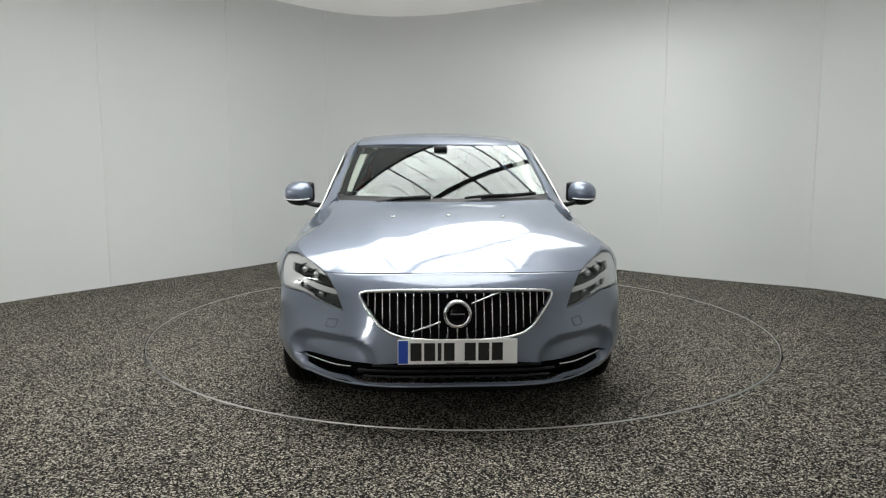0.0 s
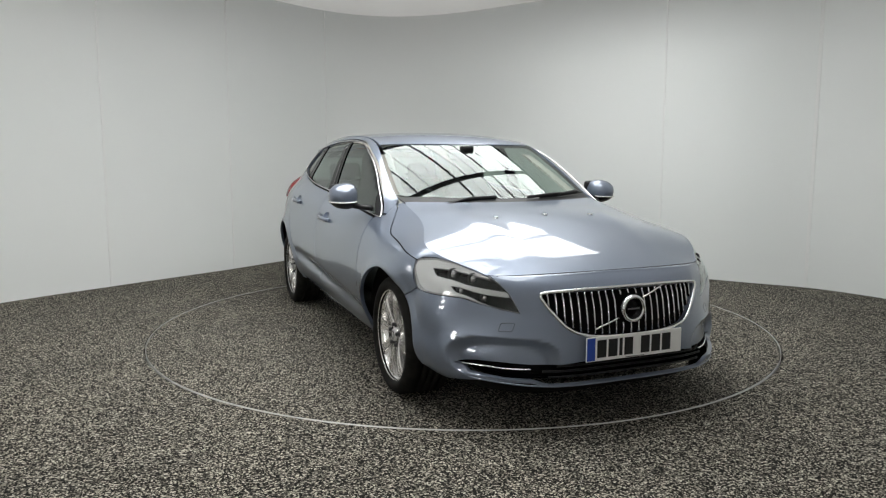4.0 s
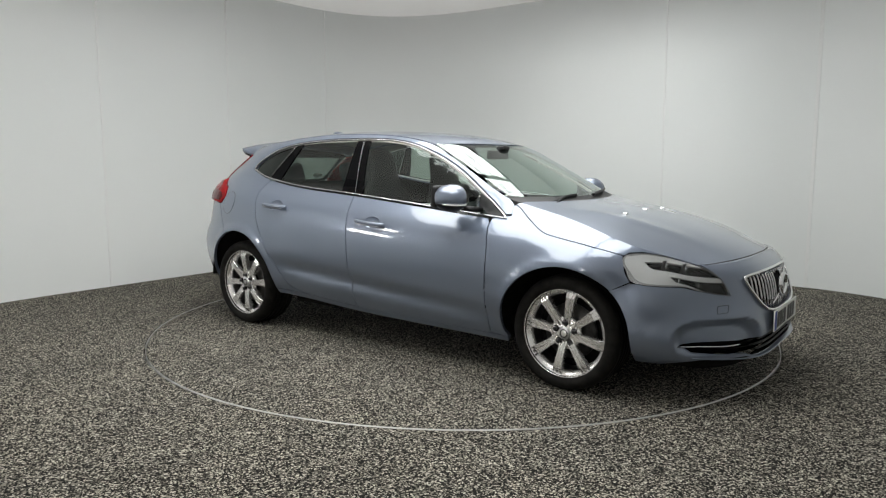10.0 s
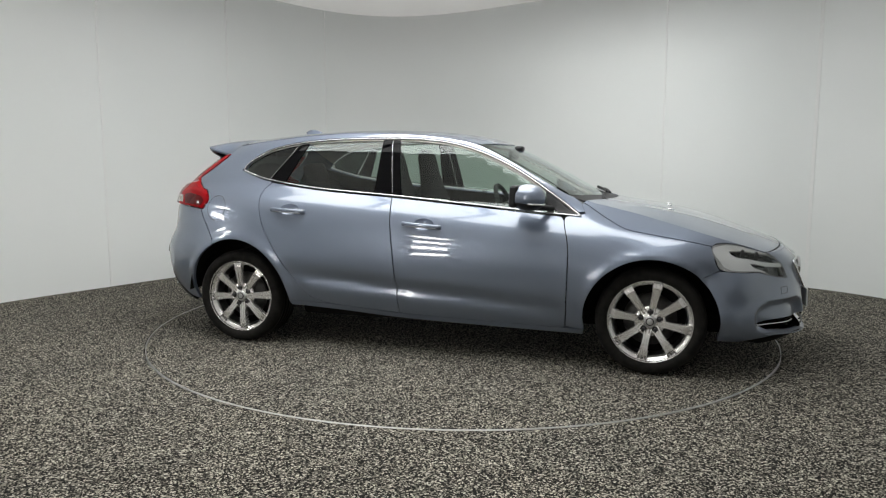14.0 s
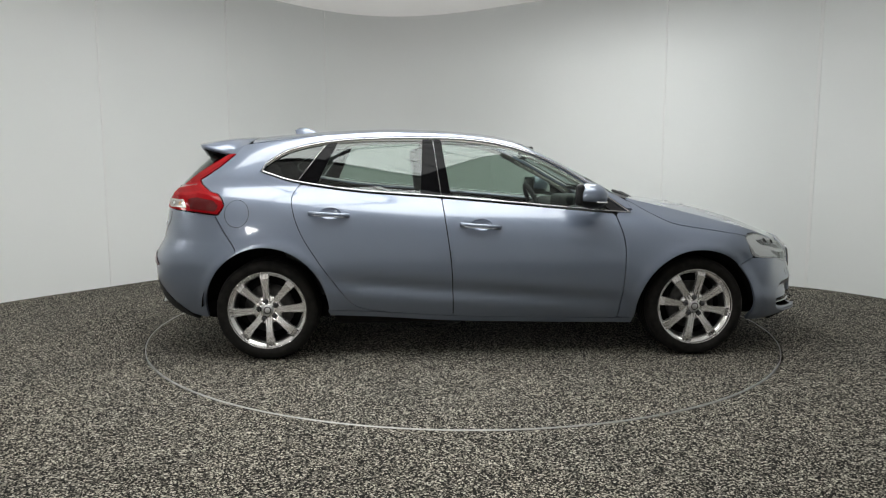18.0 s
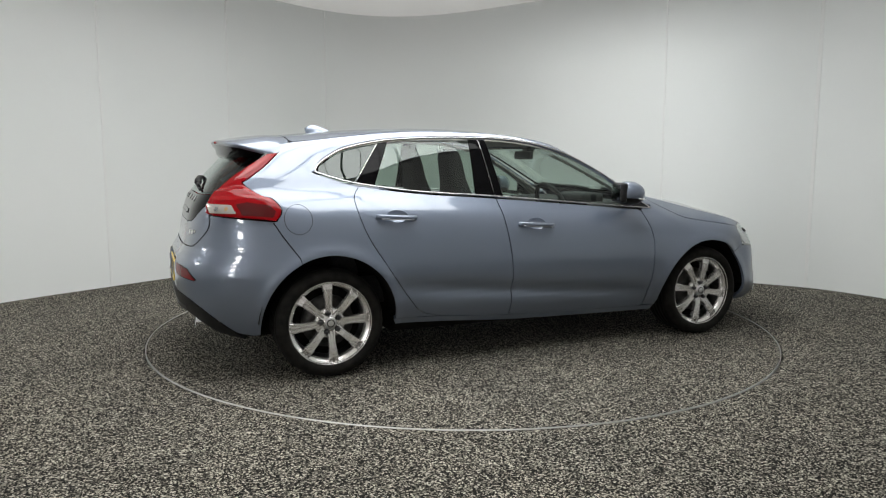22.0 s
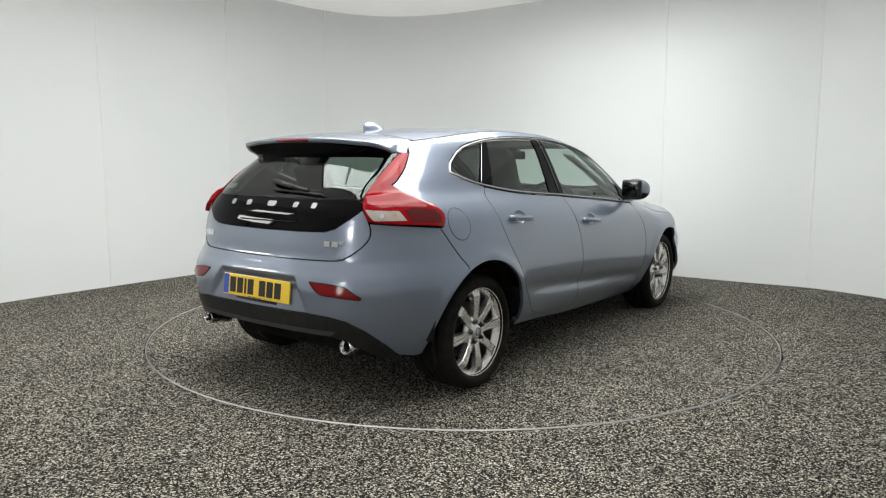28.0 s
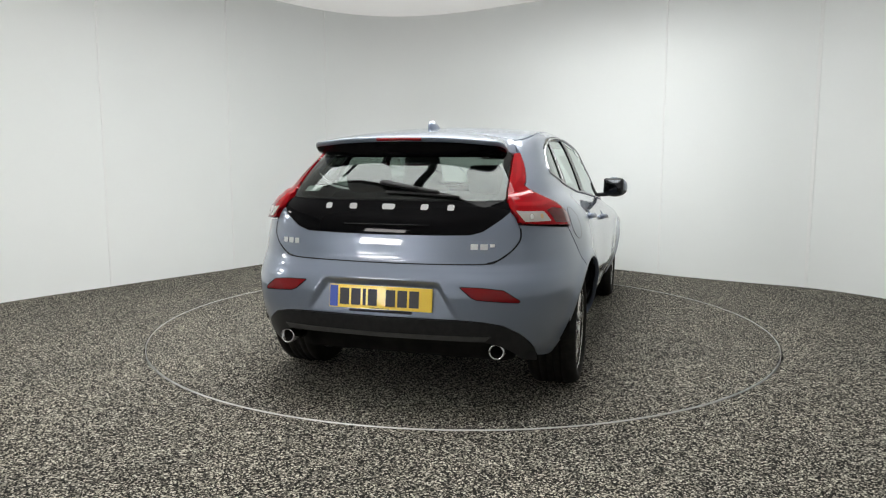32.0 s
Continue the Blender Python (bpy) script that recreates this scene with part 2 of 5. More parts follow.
# ---------------- the studio ----------------
def studio():
    # Plan of the wall, from beside the camera round the back and home again.
    plan = [(-4.6, -6.6), (-4.75, -4.5), (-4.72, -2.6), (-4.42, -0.6), (-3.90, 0.55), (-3.34, 1.38), (-2.58, 2.43), (-2.12, 3.15),
            (-1.72, 3.66), (-1.22, 4.02), (-0.62, 4.08), (0.05, 3.82), (0.85, 3.25), (1.79, 2.55), (2.28, 2.14), (2.76, 1.82), (3.30, 1.50),
            (3.59, 1.18), (3.80, 0.82), (4.2, -0.2), (4.5, -2.0), (4.6, -4.2), (4.5, -6.6)]
    pts = smooth_line([Vector((x, y, 0)) for x, y in plan], 5)
    height = 3.02
    bm = bmesh.new()
    inner, outer = [], []
    for i, p in enumerate(pts):
        d = (pts[min(i + 1, len(pts) - 1)] - pts[max(i - 1, 0)]).normalized()
        n = Vector((-d.y, d.x, 0))
        inner.append((p, n))
    rows = [(0.0, 0.0), (0.0, 1.0), (0.0, 2.0), (0.0, height + 0.1), (0.10, height + 0.1), (0.10, 0.0)]
    grid = [[bm.verts.new(p + n * o + Vector((0, 0, z))) for o, z in rows] for p, n in inner]
    for a, b in zip(grid, grid[1:]):
        for k in range(len(rows) - 1):
            bm.faces.new((a[k], b[k], b[k + 1], a[k + 1]))
    bmesh.ops.recalc_face_normals(bm, faces=bm.faces)
    wall = new("wall_curved", mesh_of("wall_curved", bm, MAT_WALL))
    tagged(wall, "pale grey-white curved studio wall of smooth tall panels", "wall", kind="structure")
    # unseen wall, set close behind the camera to bounce more light on the car
    bm = bmesh.new()
    box(bm, (-4.9, -5.90, 0), (4.7, -5.75, height + 0.1))
    tagged(new("wall_back", mesh_of("wall_back", bm, MAT_DARKWALL, False)), "plain white wall behind the camera", "wall", kind="structure")
    bm = bmesh.new()
    box(bm, (-5.2, -6.8, height), (5.0, 4.6, height + 0.12))
    tagged(new("ceiling", mesh_of("ceiling", bm, MAT_CEIL, False)), "flat pale studio ceiling with a faint added fill glow", "ceiling", kind="structure")
    # carpet with a round hole for the turntable
    bm = bmesh.new()
    seg = 128
    inn = [bm.verts.new((RING * math.cos(2 * math.pi * k / seg), RING * math.sin(2 * math.pi * k / seg), 0)) for k in range(seg)]
    mid = [bm.verts.new((8 * math.cos(2 * math.pi * k / seg), 8 * math.sin(2 * math.pi * k / seg), 0)) for k in range(seg)]
    low = [bm.verts.new((RING * math.cos(2 * math.pi * k / seg), RING * math.sin(2 * math.pi * k / seg), -0.04)) for k in range(seg)]
    for k in range(seg):
        j = (k + 1) % seg
        bm.faces.new((inn[k], inn[j], mid[j], mid[k]))
        bm.faces.new((low[k], low[j], inn[j], inn[k]))
    bm.faces.new(low[::-1])
    bmesh.ops.recalc_face_normals(bm, faces=bm.faces)
    tagged(new("floor", mesh_of("floor", bm, MAT_CARPET, False)), "dark grey carpet flecked with tan and white", "floor", kind="structure")
    # upright cover strips over the panel joints
    joints = [(-26.57, 0.012), (-17.83, 0.010), (-10.55, 0.008), (15.52, 0.010), (25.82, 0.016)]
    for az, w in joints:
        way = Vector((math.sin(radians(az)), math.cos(radians(az)), 0))
        eye = Vector((EYE[0], EYE[1], 0))
        best = None
        for (p, n), (q, _) in zip(inner, inner[1:]):
            e = q - p
            den = way.x * e.y - way.y * e.x
            if abs(den) < 1e-9:
                continue
            r = p - eye
            dist = (r.x * e.y - r.y * e.x) / den
            k = (r.x * way.y - r.y * way.x) / den
            if 0 <= k <= 1 and dist > 0:
                best = (eye + way * dist, n)
        p, n = best
        ang = math.atan2(n.y, n.x)
        bm = rounded_box((-0.006, -w, 0.0), (0.002, w, height), 0.002, 1)
        bmesh.ops.transform(bm, matrix=Matrix.Translation(p) @ Matrix.Rotation(ang, 4, "Z"), verts=bm.verts)
        tagged(new("trim", mesh_of("trim", bm, MAT_STRIP, False)), "narrow white cover strip over a wall joint", "trim", kind="structure")


def smooth_line(pts, sub):
    out = []
    n = len(pts)
    for i in range(n - 1):
        a, b, c, d = pts[max(i - 1, 0)], pts[i], pts[i + 1], pts[min(i + 2, n - 1)]
        for k in range(sub):
            t = k / sub
            out.append(0.5 * ((2 * b) + (c - a) * t + (2 * a - 5 * b + 4 * c - d) * t * t + (3 * b - a - 3 * c + d) * t ** 3))
    out.append(pts[-1])
    return out


def light_box():
    """Luminous stretched ceiling set square to the room's far corner, crossed by two steel beams and thin seams."""
    top = thing("ceiling_light", "large luminous white fabric ceiling light crossed by dark beams", "ceiling light", (0.29, -0.53, 2.985))
    top.rotation_euler.z = radians(45)
    a, b = 1.92, 1.52
    edge = [(-2.43, b), (-1.89, -b), (0.18, -b), (0.18, -0.24), (a, -0.24), (a, b)]
    bm = prism(edge, 0.03, lambda p, q, h: (p, q, h))
    part("diffuser", bm, MAT_LIGHT, top, "glowing white fabric diffuser", False)
    bm = prism([(-2.43, b), (-2.47, b), (-1.93, -b), (-1.89, -b)], 0.05, lambda p, q, h: (p, q, h - 0.02))
    part("frame", bm, MAT_BEAM, top, smooth=False)
    for x0, y0, x1, y1 in ((-1.93, -b - 0.04, 0.22, -b), (-2.47, b, a + 0.04, b + 0.04), (a, -0.28, a + 0.04, b), (0.18, -b, 0.22, -0.28)):
        bm = bmesh.new()
        box(bm, (x0, y0, -0.02), (x1, y1, 0.03))
        part("frame", bm, MAT_BEAM, top, smooth=False)
    for y, w in ((0.61, 0.038), (-0.24, 0.04)):
        part("beam", rounded_box((-2.12, y - w, -0.05), (a, y + w, -0.004), 0.01, 1), MAT_BEAM, top, "dark steel beam", False)
    for x in (-1.25, -0.64, -0.02, 0.62, 1.20):
        bm = bmesh.new()
        box(bm, (x - 0.012, -b if x < 0.2 else -0.24, -0.012), (x + 0.012, b, -0.002))
        part("seam_bar", bm, MAT_BEAM, top, smooth=False)
    for k in range(18):
        x = -1.86 + 0.205 * k
        bm = bmesh.new()
        box(bm, (x - 0.004, -b if x < 0.15 else -0.24, -0.010), (x + 0.004, b, -0.002))
        part("seam_line", bm, MAT_BEAM, top, smooth=False)
    return top


def studio_lamp(x, y, turn, heights):
    """Bar lamps on a stand beside the camera, seen only as glints in the paint."""
    lamp = thing("studio_lamp", "black lamp stand carrying bright white bar lights", "studio lamp", (x, y, 0.0), "studio lamps")
    lamp.rotation_euler.z = radians(turn)
    part("stand", tube([(0, 0, 0.03), (0, 0, heights[-1] + 0.12)], 0.018, 10), MAT_BLACK, lamp)
    for k in range(3):
        a = radians(120 * k + 30)
        part("foot", tube([(0, 0, 0.35), (0.42 * math.cos(a), 0.42 * math.sin(a), 0.012)], 0.012, 8), MAT_BLACK, lamp)
    for z in heights:
        h = part("lamp_head", rounded_box((-0.25, 0.0, z - 0.11), (0.25, 0.06, z + 0.11), 0.012, 2), MAT_BLACK, lamp)
        bm = bmesh.new()
        box(bm, (-0.22, 0.055, z - 0.085), (0.22, 0.065, z + 0.085))
        part("bar_light", bm, MAT_TUBE, h, "bright white bar light", False)
    return lamp


RING = 2.2165


def turntable():
    t = thing("turntable", "round carpeted car turntable with a thin metal rim", "turntable")
    bm = bmesh.new()
    seg = 128
    rows = [(RING - 0.016, 0.0), (RING - 0.016, -0.03)]
    c = bm.verts.new((0, 0, 0))
    rings = [[bm.verts.new((r * math.cos(2 * math.pi * k / seg), r * math.sin(2 * math.pi * k / seg), z)) for k in range(seg)] for r, z in rows]
    for k in range(seg):
        j = (k + 1) % seg
        bm.faces.new((c, rings[0][k], rings[0][j]))
        bm.faces.new((rings[0][k], rings[1][k], rings[1][j], rings[0][j]))
    bmesh.ops.recalc_face_normals(bm, faces=bm.faces)
    part("deck", bm, MAT_DISC, t, "flecked dark carpet deck", False)
    bm = lathe([(RING - 0.0125, -0.02), (RING - 0.0125, 0.0022), (RING - 0.011, 0.0028), (RING - 0.0095, 0.0022), (RING - 0.0095, -0.02)], 160, "z")
    part("rim", bm, MAT_ALU, t, "thin bright metal edge strip")
    return t


# ---------------- the shape of the car body ----------------
CX, CY = -0.0729, 0.1698  # where the car stands off the turntable's centre


def curve(pairs):
    """A smooth function through a few (x, y) pairs."""
    xs = np.array([p[0] for p in pairs], float)
    ys = np.array([p[1] for p in pairs], float)
    order = np.argsort(xs)
    xs, ys = xs[order], ys[order]
    h = np.diff(xs)
    d = np.diff(ys) / h
    m = np.empty_like(ys)
    m[0], m[-1] = d[0], d[-1]
    for i in range(1, len(xs) - 1):
        m[i] = 0.0 if d[i - 1] * d[i] <= 0 else (h[i - 1] + h[i]) * 3 / ((2 * h[i] + h[i - 1]) / d[i - 1] + (h[i] + 2 * h[i - 1]) / d[i])

    def f(x):
        x = np.clip(np.asarray(x, float), xs[0], xs[-1])
        i = np.clip(np.searchsorted(xs, x, side="right") - 1, 0, len(xs) - 2)
        t = (x - xs[i]) / h[i]
        a, b = (1 + 2 * t) * (1 - t) ** 2, t * (1 - t) ** 2
        c, e = t * t * (3 - 2 * t), t * t * (t - 1)
        return a * ys[i] + b * h[i] * m[i] + c * ys[i + 1] + e * h[i] * m[i + 1]

    return f


def faired(pairs, width, step=0.02):
    """The same, with its kinks smoothed out over a width in metres."""
    f = curve(pairs)
    lo, hi = min(p[0] for p in pairs), max(p[0] for p in pairs)
    xs = np.arange(lo - 4 * width, hi + 4 * width, width / 8)
    ys = f(xs)
    a, b = (f(lo + 0.01) - f(lo)) / 0.01, (f(hi) - f(hi - 0.01)) / 0.01
    ys = np.where(xs < lo, f(lo) + a * (xs - lo), np.where(xs > hi, f(hi) + b * (xs - hi), ys))
    k = np.exp(-0.5 * (np.arange(-24, 25) / 8) ** 2)
    ys = np.convolve(np.pad(ys, 24, mode="edge"), k / k.sum(), mode="valid")
    at = np.linspace(lo, hi, max(4, int((hi - lo) / step)))
    return curve([(float(x), float(y)) for x, y in zip(at, np.interp(at, xs, ys))])


# half width up the section amidships
SECTION = faired([(0.12, 0.72), (0.20, 0.782), (0.27, 0.824), (0.36, 0.869), (0.48, 0.894), (0.60, 0.901), (0.70, 0.893), (0.80, 0.870),
                 (0.87, 0.839), (0.92, 0.801), (0.965, 0.757), (1.05, 0.728), (1.15, 0.692), (1.25, 0.652), (1.32, 0.618), (1.37, 0.580), (1.42, 0.53)], 0.03)
# where nose and tail end on the centre line
NOSE = curve([(0.12, 2.06), (0.17, 2.10), (0.20, 2.16), (0.236, 2.205), (0.30, 2.20), (0.44, 2.192), (0.55, 2.180), (0.61, 2.163), (0.65, 2.140), (0.68, 2.112), (0.705, 2.080), (0.73, 2.06), (1.4, 2.06)])
TAIL = curve([(0.15, 1.90), (0.22, 1.99), (0.30, 2.05), (0.40, 2.085), (0.50, 2.105), (0.58, 2.108), (0.64, 2.095), (0.70, 2.062), (0.74, 2.041), (0.80, 2.031), (0.88, 2.015), (0.96, 1.99), (1.03, 1.946), (1.12, 1.876), (1.24, 1.772), (1.31, 1.712), (1.42, 1.62)])
TAIL_M = faired([(0.15, 4.2), (0.88, 4.3), (0.98, 5.4), (1.05, 5.7), (1.10, 5.1), (1.17, 4.2), (1.24, 3.3), (1.32, 2.9), (1.45, 2.7)], 0.05)
NOSE_M = faired([(0.15, 4.6), (0.28, 4.2), (0.42, 3.3), (0.56, 2.65), (0.68, 3.15), (0.76, 3.6), (1.4, 3.6)], 0.05)
# upper edge of the side: nose, wing crest, screen pillar, roof rail
CREST = faired([(2.07, 0.680), (1.94, 0.690), (1.80, 0.742), (1.64, 0.792), (1.40, 0.856), (1.15, 0.920), (0.95, 0.965), (0.852, 0.993), (0.70, 1.075), (0.55, 1.160), (0.40, 1.240), (0.257, 1.308), (0.05, 1.352), (-0.25, 1.380), (-0.60, 1.388), (-0.94, 1.370), (-1.35, 1.325), (-1.75, 1.28)], 0.05)
TUCK_H = faired([(1.95, 0.10), (1.6, 0.20), (1.2, 0.20), (0.95, 0.10), (0.55, 0.05), (0.2, 0.06), (-0.3, 0.07), (-1.6, 0.07)], 0.09)
TUCK = faired([(1.95, 0.02), (1.6, 0.06), (1.3, 0.12), (0.95, 0.12), (0.7, 0.11), (0.45, 0.11), (0.2, 0.09), (-0.3, 0.05), (-1.6, 0.04)], 0.09)
# centre line over the top
SPINE = faired([(2.08, 0.703), (2.00, 0.736), (1.92, 0.768), (1.82, 0.802), (1.69, 0.842), (1.42, 0.914), (1.22, 0.948), (1.08, 0.966), (0.98, 0.990), (0.87, 1.038), (0.67, 1.146), (0.45, 1.262), (0.30, 1.332), (0.15, 1.372), (-0.125, 1.404), (-0.53, 1.420), (-0.935, 1.408), (-1.35, 1.376), (-1.69, 1.338)], 0.045)
NF, NR, MR = 4.0, 6.0, 4.2


def swell(x, z):
    """Wheel-arch flares and the rear hip."""
    f = 0.060 * np.exp(-(((x - 1.31) / 0.36) ** 2)) * np.exp(-(((z - 0.52) / 0.22) ** 2))
    r = 0.030 * np.exp(-(((x + 1.31) / 0.45) ** 2)) * np.exp(-(((z - 0.58) / 0.26) ** 2))
    lip = 0.012 * np.exp(-((np.hypot(x - 1.315, z - 0.305) - 0.375) / 0.035) ** 2) + 0.012 * np.exp(-((np.hypot(x + 1.315, (z - 0.305) * 0.94) - 0.38) / 0.035) ** 2)
    scoop = -0.028 * np.exp(-((np.abs(x + 0.02) / 0.86) ** 6)) * np.exp(-(((z - 0.415 + 0.078 * x) / 0.046) ** 2))
    lamp = 0.075 * np.exp(-(((x - 1.58) / 0.22) ** 2)) * np.exp(-(((z - 0.74) / 0.12) ** 2))
    chin = 0.085 * np.exp(-(((x - 1.78) / 0.28) ** 2)) * np.exp(-(((z - 0.30) / 0.15) ** 2))
    corner = 0.10 * np.exp(-(((x - 1.80) / 0.15) ** 2)) * np.exp(-(((z - 0.55) / 0.13) ** 2))
    return f + r + lamp + corner + chin + np.where(z > 0.25, lip, 0) + scoop


def breadth(x, z, eta):
    lift = (0.004 - 0.0875 * np.clip(x, -1.25, 0.95)) * 0.75
    ramp = np.clip((z - 0.62) / 0.30, 0, 1) * np.clip((1.32 - z) / 0.36, 0, 1)
    zz = z - lift * ramp * ramp * (3 - 2 * ramp)
    s = np.clip((z - (CREST(x) - TUCK_H(x))) / TUCK_H(x), 0, 1.4)
    return SECTION(zz) * eta * (1 - TUCK(x) * s ** 2.2) + swell(x, z) * np.clip(eta * 3 - 1.6, 0, 1)


def half_width(x, z):
    x, z = np.asarray(x, float), np.asarray(z, float)
    xi = np.where(x > 0, x / NOSE(z), -x / TAIL(z))
    xi = np.clip(np.where(x * np.ones_like(z) > 0, x / NOSE(z), -x / TAIL(z)), 0, 0.99999)
    n = np.where(x > 0, NF, NR)
    m = np.where(x > 0, NOSE_M(z), TAIL_M(z))
    return breadth(x, z, (1 - xi ** n) ** (1 / m))


# unrolled girth: metres round the outline from the nose (or the tail) on the centre line
PHI = np.concatenate([[0], np.geomspace(1e-7, math.pi / 2, 6000)])


def girth_table(length, width, n, m):
    x = length * np.cos(PHI) ** (2 / n)
    y = width * np.sin(PHI) ** (2 / m)
    return np.concatenate([[0], np.cumsum(np.hypot(np.diff(x), np.diff(y)))])


G_NOSE, G_TAIL = girth_table(2.19, 0.87, NF, 2.65), girth_table(2.1, 0.87, NR, MR)


def wrap_point(v, z, rear=False):
    """Point of the outer skin: v metres round from the centre line (to the car's right when positive)."""
    v, z = np.asarray(v, float), np.asarray(z, float)
    phi = np.interp(np.abs(v), G_TAIL if rear else G_NOSE, PHI)
    n, m = (NR, TAIL_M(z)) if rear else (NF, NOSE_M(z))
    xi = np.cos(phi) ** (2 / n)
    eta = np.sin(phi) ** (2 / m)
    x = -TAIL(z) * xi if rear else NOSE(z) * xi
    y = breadth(x, z, eta)
    return np.stack([x, -np.sign(v) * y, z], -1)


def v_of_x(x, z, rear=False):
    xi = np.clip(-x / TAIL(z) if rear else x / NOSE(z), 0, 1)
    phi = np.arccos(xi ** ((NR if rear else NF) / 2))
    return float(np.interp(phi, PHI, G_TAIL if rear else G_NOSE))


def v_of_y(y, z, rear=False):
    v = np.linspace(0, 1.6, 1600)
    ys = -wrap_point(v, np.full_like(v, z), rear)[:, 1]
    k = int(np.argmax(ys >= y)) if ys.max() >= y else int(np.argmax(ys))
    return float(v[k])


def side_point(x, z):
    """Right-hand skin point at x, z."""
    x, z = np.asarray(x, float), np.asarray(z, float)
    return np.stack([x, -half_width(x, z), z * np.ones_like(x)], -1)


def crest_y(x):
    return half_width(x, CREST(x))


def top_point(x, y):
    """Point of the bonnet, screen and roof."""
    x, y = np.asarray(x, float), np.asarray(y, float)
    ye = np.maximum(crest_y(x), 0.02)
    r = np.clip(np.abs(y) / ye, 0, 1.2)
    p = 2.3
    ridge = 0.006 * np.exp(-(((np.abs(y) - 0.33 - 0.16 * np.clip(1.9 - x, 0, 1)) / 0.07) ** 2)) * step01((x - 1.0) / 0.5) * step01((2.02 - x) / 0.4)
    return np.stack([x, y * np.ones_like(x), CREST(x) + (SPINE(x) - CREST(x)) * (1 - r ** p) + ridge], -1)


def screen_point(x, y):
    """The windscreen: one fair sheet bowed across."""
    x, y = np.asarray(x, float), np.asarray(y, float)
    centre = 0.970 + 0.600 * (1.0 - x) - 0.120 * (1.0 - x) ** 2
    rim = 0.990 + 0.590 * (0.852 - x) - 0.095 * (0.852 - x) ** 2
    r = y / (0.690 - 0.172 * (0.852 - x))
    return np.stack([x, y * np.ones_like(x), rim + (centre - rim) * (1 - r * r)], -1)


# ---------------- panels laid on the skin ----------------
def inside(poly, pts):
    x, y = pts[:, 0], pts[:, 1]
    hit = np.zeros(len(pts), bool)
    n = len(poly)
    for i in range(n):
        (x1, y1), (x2, y2) = poly[i], poly[(i + 1) % n]
        if y1 == y2:
            continue
        c = ((y1 > y) != (y2 > y)) & (x < (x2 - x1) * (y - y1) / (y2 - y1) + x1)
        hit ^= c
    return hit


def dense(poly, step, closed=True):
    out = []
    n = len(poly)
    for i in range(n if closed else n - 1):
        a, b = poly[i], poly[(i + 1) % n]
        k = max(1, int(math.ceil(math.dist(a, b) / step)))
        out += [(a[0] + (b[0] - a[0]) * j / k, a[1] + (b[1] - a[1]) * j / k) for j in range(k)]
    if not closed:
        out.append(tuple(poly[-1]))
    return out


def rounded(poly, r=0.02, n=4):
    """Corners of an outline cut round."""
    out = []
    k = len(poly)
    for i in range(k):
        a, b, c = (np.array(poly[(i + j) % k], float) for j in (-1, 0, 1))
        la, lc = np.linalg.norm(a - b), np.linalg.norm(c - b)
        d = min(r, la * 0.45, lc * 0.45)
        p, q = b + (a - b) / max(la, 1e-9) * d, b + (c - b) / max(lc, 1e-9) * d
        for j in range(n + 1):
            t = j / n
            out.append(tuple((1 - t) ** 2 * p + 2 * t * (1 - t) * b + t * t * q))
    return out


def sm(pts, sub=6, closed=False):
    """A smooth line through points in the plane."""
    v = [Vector((*p, 0)) for p in pts]
    if closed:
        v = [v[-1]] + v + [v[0], v[1]]
        line = smooth_line(v, sub)[sub:-sub]
        return [(p.x, p.y) for p in line[:-1]] if (line[0] - line[-1]).length < 1e-6 else [(p.x, p.y) for p in line]
    return [(p.x, p.y) for p in smooth_line(v, sub)]


def grow(poly, d):
    """An outline moved outward by d (inward when negative)."""
    area = sum(a[0] * b[1] - b[0] * a[1] for a, b in zip(poly, poly[1:] + poly[:1]))
    s = 1 if area > 0 else -1
    out = []
    n = len(poly)
    for i in range(n):
        a, b, c = poly[i - 1], poly[i], poly[(i + 1) % n]
        e = Vector((b[0] - a[0], b[1] - a[1]))
        f = Vector((c[0] - b[0], c[1] - b[1]))
        e = e.normalized() if e.length > 1e-9 else f.normalized()
        f = f.normalized() if f.length > 1e-9 else e
        n1, n2 = Vector((e.y, -e.x)) * s, Vector((f.y, -f.x)) * s
        m = n1 + n2
        m = m.normalized() if m.length > 0.3 else n1
        k = min(2.0, 1 / max(0.5, m.dot(n1)))
        out.append((b[0] + m.x * d * k, b[1] + m.y * d * k))
    return out


